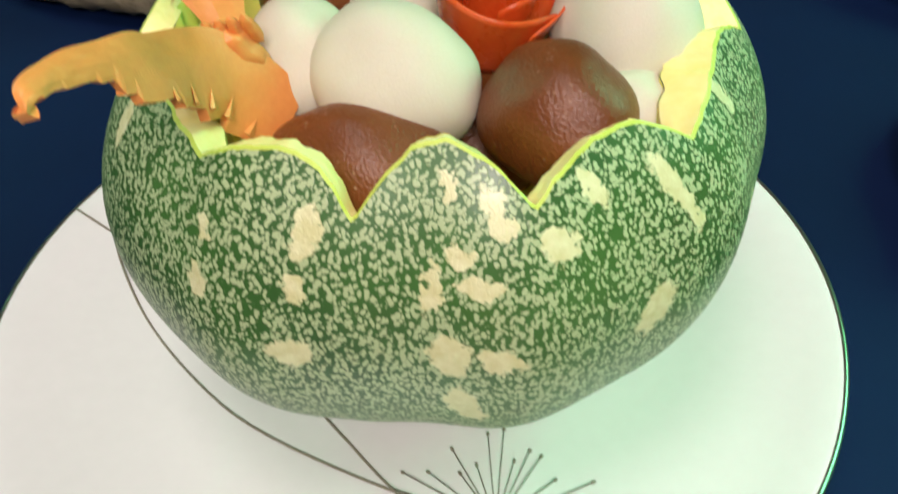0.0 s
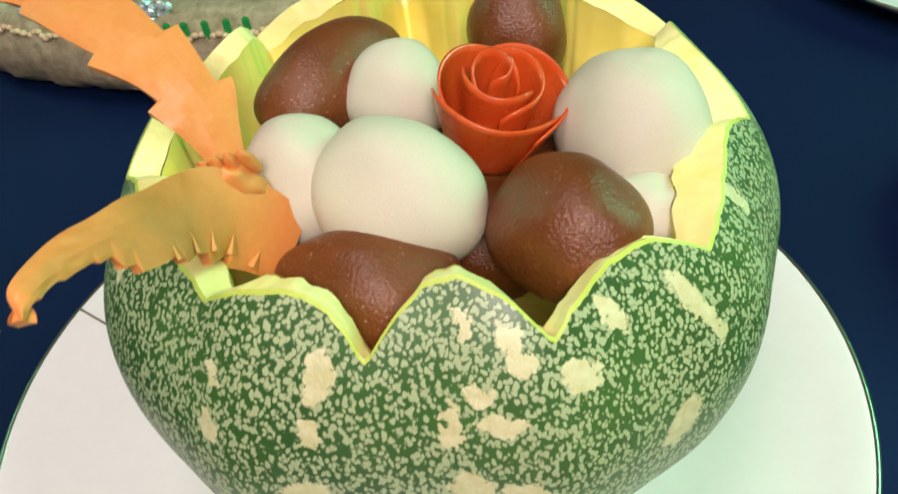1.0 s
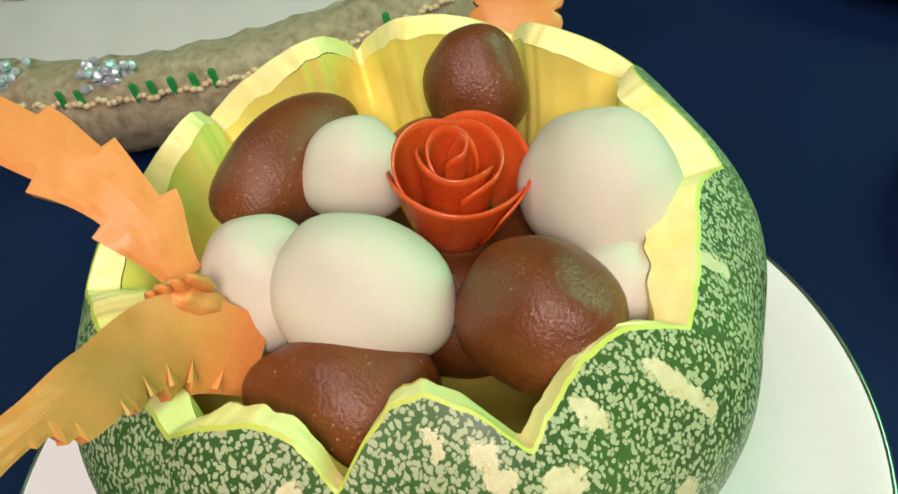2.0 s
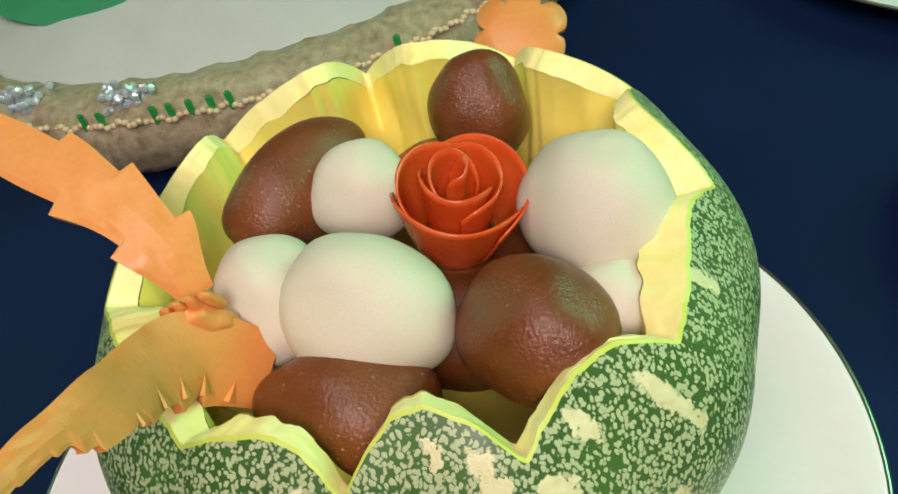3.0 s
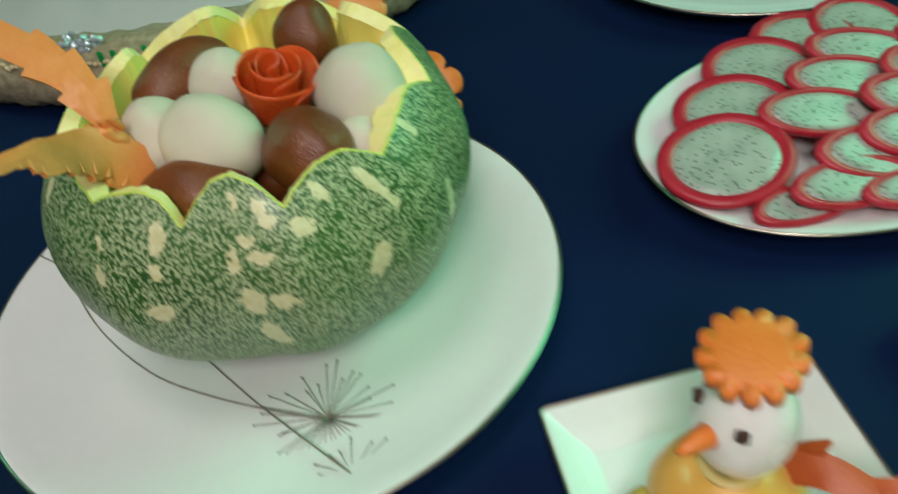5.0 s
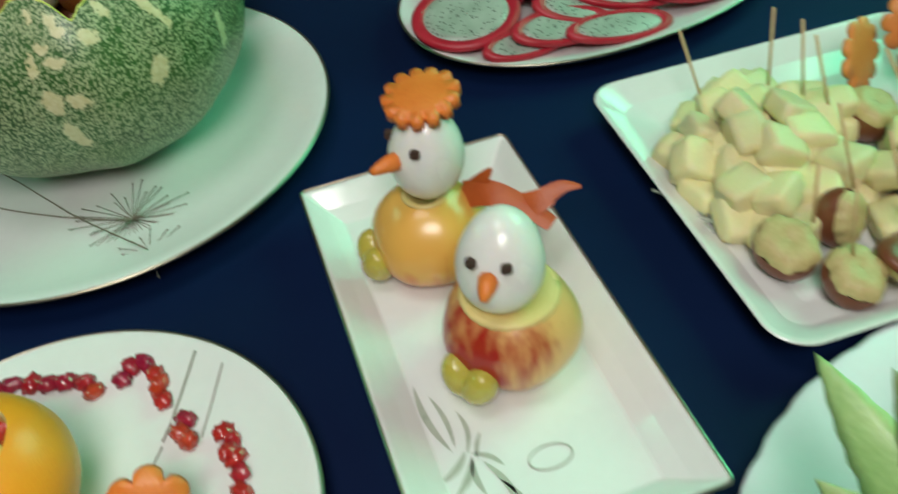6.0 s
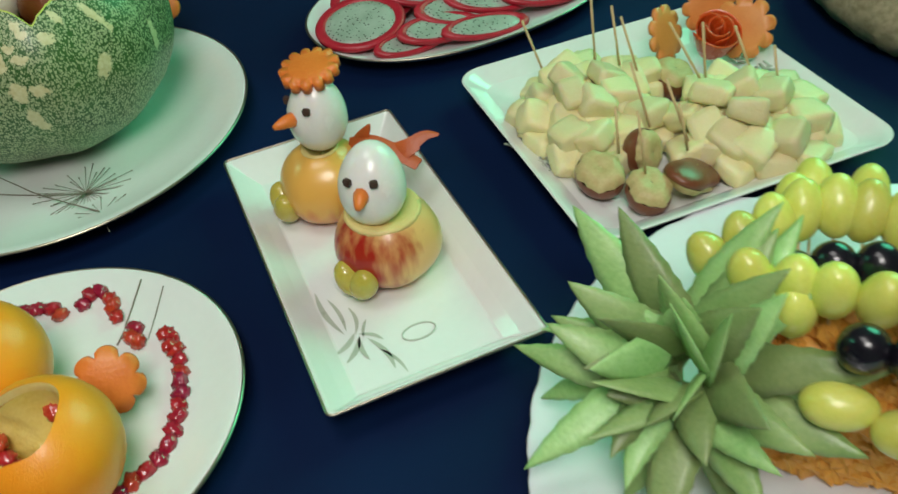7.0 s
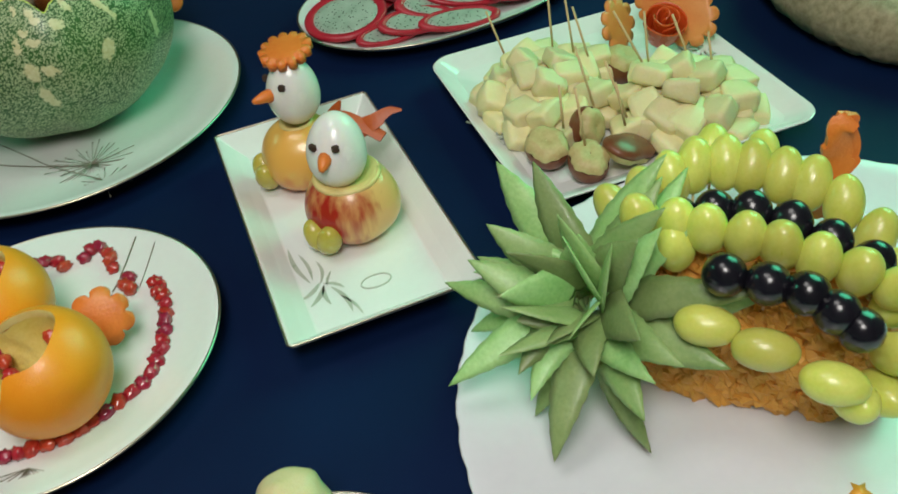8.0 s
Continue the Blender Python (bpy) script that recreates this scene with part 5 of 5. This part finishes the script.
# rows over the pineapple: colour, count, and three places along the row
for black, n, line in ((0, 8, ((0.447, -0.165, 0.098), (0.505, -0.160, 0.111), (0.552, -0.190, 0.106))), (0, 3, ((0.505, -0.138, 0.097), (0.520, -0.132, 0.098), (0.548, -0.142, 0.094))),
                       (1, 7, ((0.455, -0.186, 0.100), (0.508, -0.207, 0.110), (0.552, -0.252, 0.100))), (0, 8, ((0.450, -0.196, 0.114), (0.497, -0.238, 0.118), (0.552, -0.276, 0.104))),
                       (1, 5, ((0.472, -0.250, 0.114), (0.502, -0.274, 0.112), (0.520, -0.292, 0.100))), (2, 3, ((0.461, -0.257, 0.088), (0.482, -0.279, 0.085), (0.506, -0.301, 0.076))), (0, 3, ((0.520, -0.302, 0.060), (0.536, -0.300, 0.058), (0.556, -0.292, 0.058))),
                       (0, 2, ((0.447, -0.187, 0.090), (0.452, -0.190, 0.094), (0.462, -0.214, 0.104))), (0, 2, ((0.563, -0.206, 0.100), (0.567, -0.214, 0.098), (0.572, -0.226, 0.090))), (0, 3, ((0.566, -0.250, 0.086), (0.556, -0.272, 0.086), (0.542, -0.294, 0.078)))):
    for i, p in enumerate(glide(line, n - 1)):
        at = p + Vector((rnd.uniform(-0.001, 0.001), rnd.uniform(-0.001, 0.001), 0))
        along = max(-0.045, min(0.045, (at - PO).dot(PU)))
        out = (at - (PO + PU * along * 0.8 + Vector((0, 0, 0.030)))).normalized()
        grow = out if black < 2 else (Vector(line[2]) - Vector(line[0]) + Vector((0.004, 0.012, 0.008))).normalized()
        m = Matrix.Translation(at) @ grow.to_track_quat("Z", "Y").to_matrix().to_4x4() @ pose(0, 0, 0, rnd.uniform(-7, 7), rnd.uniform(-7, 7), rnd.uniform(0, 360))
        ob = part("grape", (grape_black if black == 1 else grape_green)[rnd.randrange(3)], None, m=m)
        tagged(ob, "shiny black grape stuck on the pineapple" if black == 1 else "plump green grape lying along the pineapple flesh" if black else "plump green grape stuck upright on the pineapple", "grape", "grapes on the pineapple")
        foot = at - out * 0.045
        tagged(part("toothpick", tube([at - out * 0.010, foot], 0.0008, 6), M_WOOD), "thin wooden toothpick holding a grape", "toothpick", "toothpicks in the fruit")
chips = random.Random(31)
bits = []
for i in range(640):
    u, ang = chips.uniform(-0.066, 0.072), chips.choice((chips.uniform(0.05, 3.09), chips.uniform(2.2, 3.14)))
    r = 0.035 * math.sqrt(max(0.05, 1 - abs(u / 0.078) ** 3.2))
    bits.append(moved(ovoid(chips.uniform(0.0045, 0.0095), chips.uniform(0.0035, 0.0070), 0.0045, 0.7, 2.0, i, 0, 8, 6), Matrix.Translation(PO + PU * u + PV * (r * math.cos(ang)) + Vector((0, 0, 0.009 + 2.25 * r * math.sin(ang)))) @ pose(0, 0, 0, chips.uniform(0, 90), chips.uniform(0, 90), 0)))
tagged(part("pineapple_chips", join(bits), M_PINEAPPLE, smooth=False), "ragged orange-yellow carved bits over the pineapple", "fruit bits", kind="stuff")
tail = thing("carrot_leaf", (0.572, -0.178, 0.072), "wavy carved carrot leaf standing behind the grapes", "garnish")
for lean, lift in ((0.0, 0.0), (0.006, 0.003)):
    feather("lobe", [(0.002 + lean, 0.002 + lift, -0.008), (0.0, 0.002 + lift, 0.014), (0.004 + lean, 0.003 + lift, 0.034), (0.002 + lean, 0.004 + lift, 0.052), (0.008, 0.004 + lift, 0.060)],
            lambda s: 0.0105 * (1 - 0.5 * s) * (0.75 + 0.25 * abs(math.sin(9 * s))), Vector((-0.2, -0.7, 0.6)), 4, 0.28, 0.005, tail, one_side=False, mat=M_CARROT_DARK)
part("pick", tube([(0.004, 0.001, -0.012), (0.004, 0.001, 0.01)], 0.0012, 7), M_WOOD, tail, "wooden pick")


# ---- the peeled fruit at the table's near side ----
near_plate = round_plate("small_plate", (0.240, -0.322), 0.072, 0.012, "small white plate near the table's front edge")
ball = thing("peeled_fruit", (0.2360, -0.264, 0.0125), "peeled pale yellow fruit on the small plate", "fruit")
part("fruit_body", ovoid(0.0205, 0.0190, 0.0210, 0.10, 1.8, 5), M_MELON, ball, m=pose(0, 0, 0.0205))
part("fruit_body", ovoid(0.0130, 0.0140, 0.0180, 0.10, 1.8, 6), M_MELON, ball, m=pose(-0.009, -0.004, 0.0185))


# ---- the decorated baskets at the back ----
def gold_basket(name, at, a, b, turn, label, filled):
    ob = thing(name, (*at, 0), label, "basket", turn=turn)
    n, k = 150, 22

    def ring(i, scale=1.0):
        t = 2 * math.pi * i / n
        return Vector((a * scale * math.cos(t), b * scale * math.sin(t), 0)), Vector((math.cos(t), math.sin(t), 0))
    v, f = [], []
    for i in range(n):
        c, out = ring(i)
        for j in range(k):
            q = 2 * math.pi * j / k
            rr = 0.026 * (1 + 0.10 * noise.noise(Vector((i * 0.35, j * 0.6, 0))) + 0.05 * math.sin(i * 2.1 + j))
            v.append(c + out * (rr * 1.15 * math.cos(q)) + Vector((0, 0, max(0.0004, 0.030 + rr * 1.15 * math.sin(q)))))
    for i in range(n):
        p = (i + 1) % n
        for j in range(k):
            q = (j + 1) % k
            f.append((i * k + j, p * k + j, p * k + q, i * k + q))
    part("rim", (v, f), M_MESH, ob, "padded rim wrapped in gold mesh ribbon")
    part("base", lathe([(0.0005, 0.012), (0.5, 0.012), (0.98, 0.016), (0.98, 0.004), (0.0005, 0.004)], 96), M_MESH, ob, m=Matrix.Diagonal((a, b, 1, 1)))
    if filled:
        beads = []
        for i in range(n * 3):
            c, out = ring(i / 3)
            if c.y < 0.05:
                beads.append(moved(ovoid(0.0028, 0.0022, 0.0022, 0.2, 2, i, 0, 7, 5), Matrix.Translation(c + out * (0.0245 + 0.0015 * math.sin(i)) + Vector((0, 0, 0.0485 + 0.0015 * math.cos(i * 1.7))))))
        tagged(part("bead_trim", join(beads), M_BEAD, ob, "row of small gold beads"), kind="stuff")
        for t in (255, 257.7, 265.4, 267.7, 270.4, 273.2, 275.7, 299, 314, 317, 320, 323):
            c, out = ring(t / 360 * n)
            part("sequin", box(0.0045, 0.003, 0.016, 0.001), M_GREEN_SEQ, ob, "bright green sequin strip", smooth=False, m=Matrix.Translation(c + out * 0.0235 + Vector((0, 0, 0.0505))) @ Matrix.Rotation(math.atan2(out.y, out.x) + 1.57, 4, "Z"))
        for t in (243.7, 261.7):
            c, out = ring(t / 360 * n)
            rd = random.Random(int(t))
            bits = [moved(ovoid(0.0032, 0.0032, 0.0016, 0.3, 3, i, 0, 6, 4), pose(rd.gauss(0, 0.0065), rd.gauss(0, 0.003), rd.gauss(0, 0.006), rd.uniform(0, 90), rd.uniform(0, 90), 0)) for i in range(60)]
            tagged(part("sequin_patch", join(bits), M_SEQUIN, ob, "glittering silver sequin patch", smooth=False, m=Matrix.Translation(c + out * 0.012 + Vector((0, 0, 0.060)))), kind="stuff")
    return ob


gold_basket("gift_basket", (-0.100, 0.735), 0.255, 0.200, 0, "oval basket wrapped in gold mesh with beads and sequins", True)
gold_basket("gift_basket", (0.985, 0.175), 0.235, 0.20, 15, "basket edge wrapped in rough gold brown mesh", False)


def draped(cx, cy, w, d, z, seed, lift=0.03):
    v, f, n = [], [], 44
    for j in range(n + 1):
        for i in range(n + 1):
            x, y = (i / n - 0.5) * 2, (j / n - 0.5) * 2
            r = min(1, math.hypot(x, y))
            s = 1 if r == 0 else max(abs(x), abs(y)) / math.hypot(x, y)
            px, py = x * s, y * s
            rr = math.hypot(px, py)
            fold = 0.006 * noise.noise(Vector((px * 2.2 + seed, py * 2.2, 0))) + 0.003 * math.sin(9 * px + 4 * py + seed)
            v.append((cx + px * w, cy + py * d, z + lift * (1 - rr ** 2.5) + fold * (1 - rr * 0.6)))
    for j in range(n):
        for i in range(n):
            a = j * (n + 1) + i
            f.append((a, a + 1, a + n + 2, a + n + 1))
    return v, f


tagged(part("white_cloth", draped(-0.100, 0.735, 0.236, 0.182, 0.034, 3, 0.045), M_FABRIC), "folded white cloth filling the gold basket", "cloth")
tagged(part("green_cloth", draped(-0.125, 0.785, 0.205, 0.155, 0.060, 7, 0.035), M_FABRIC_G), "emerald green cloth lying on the white one", "cloth")
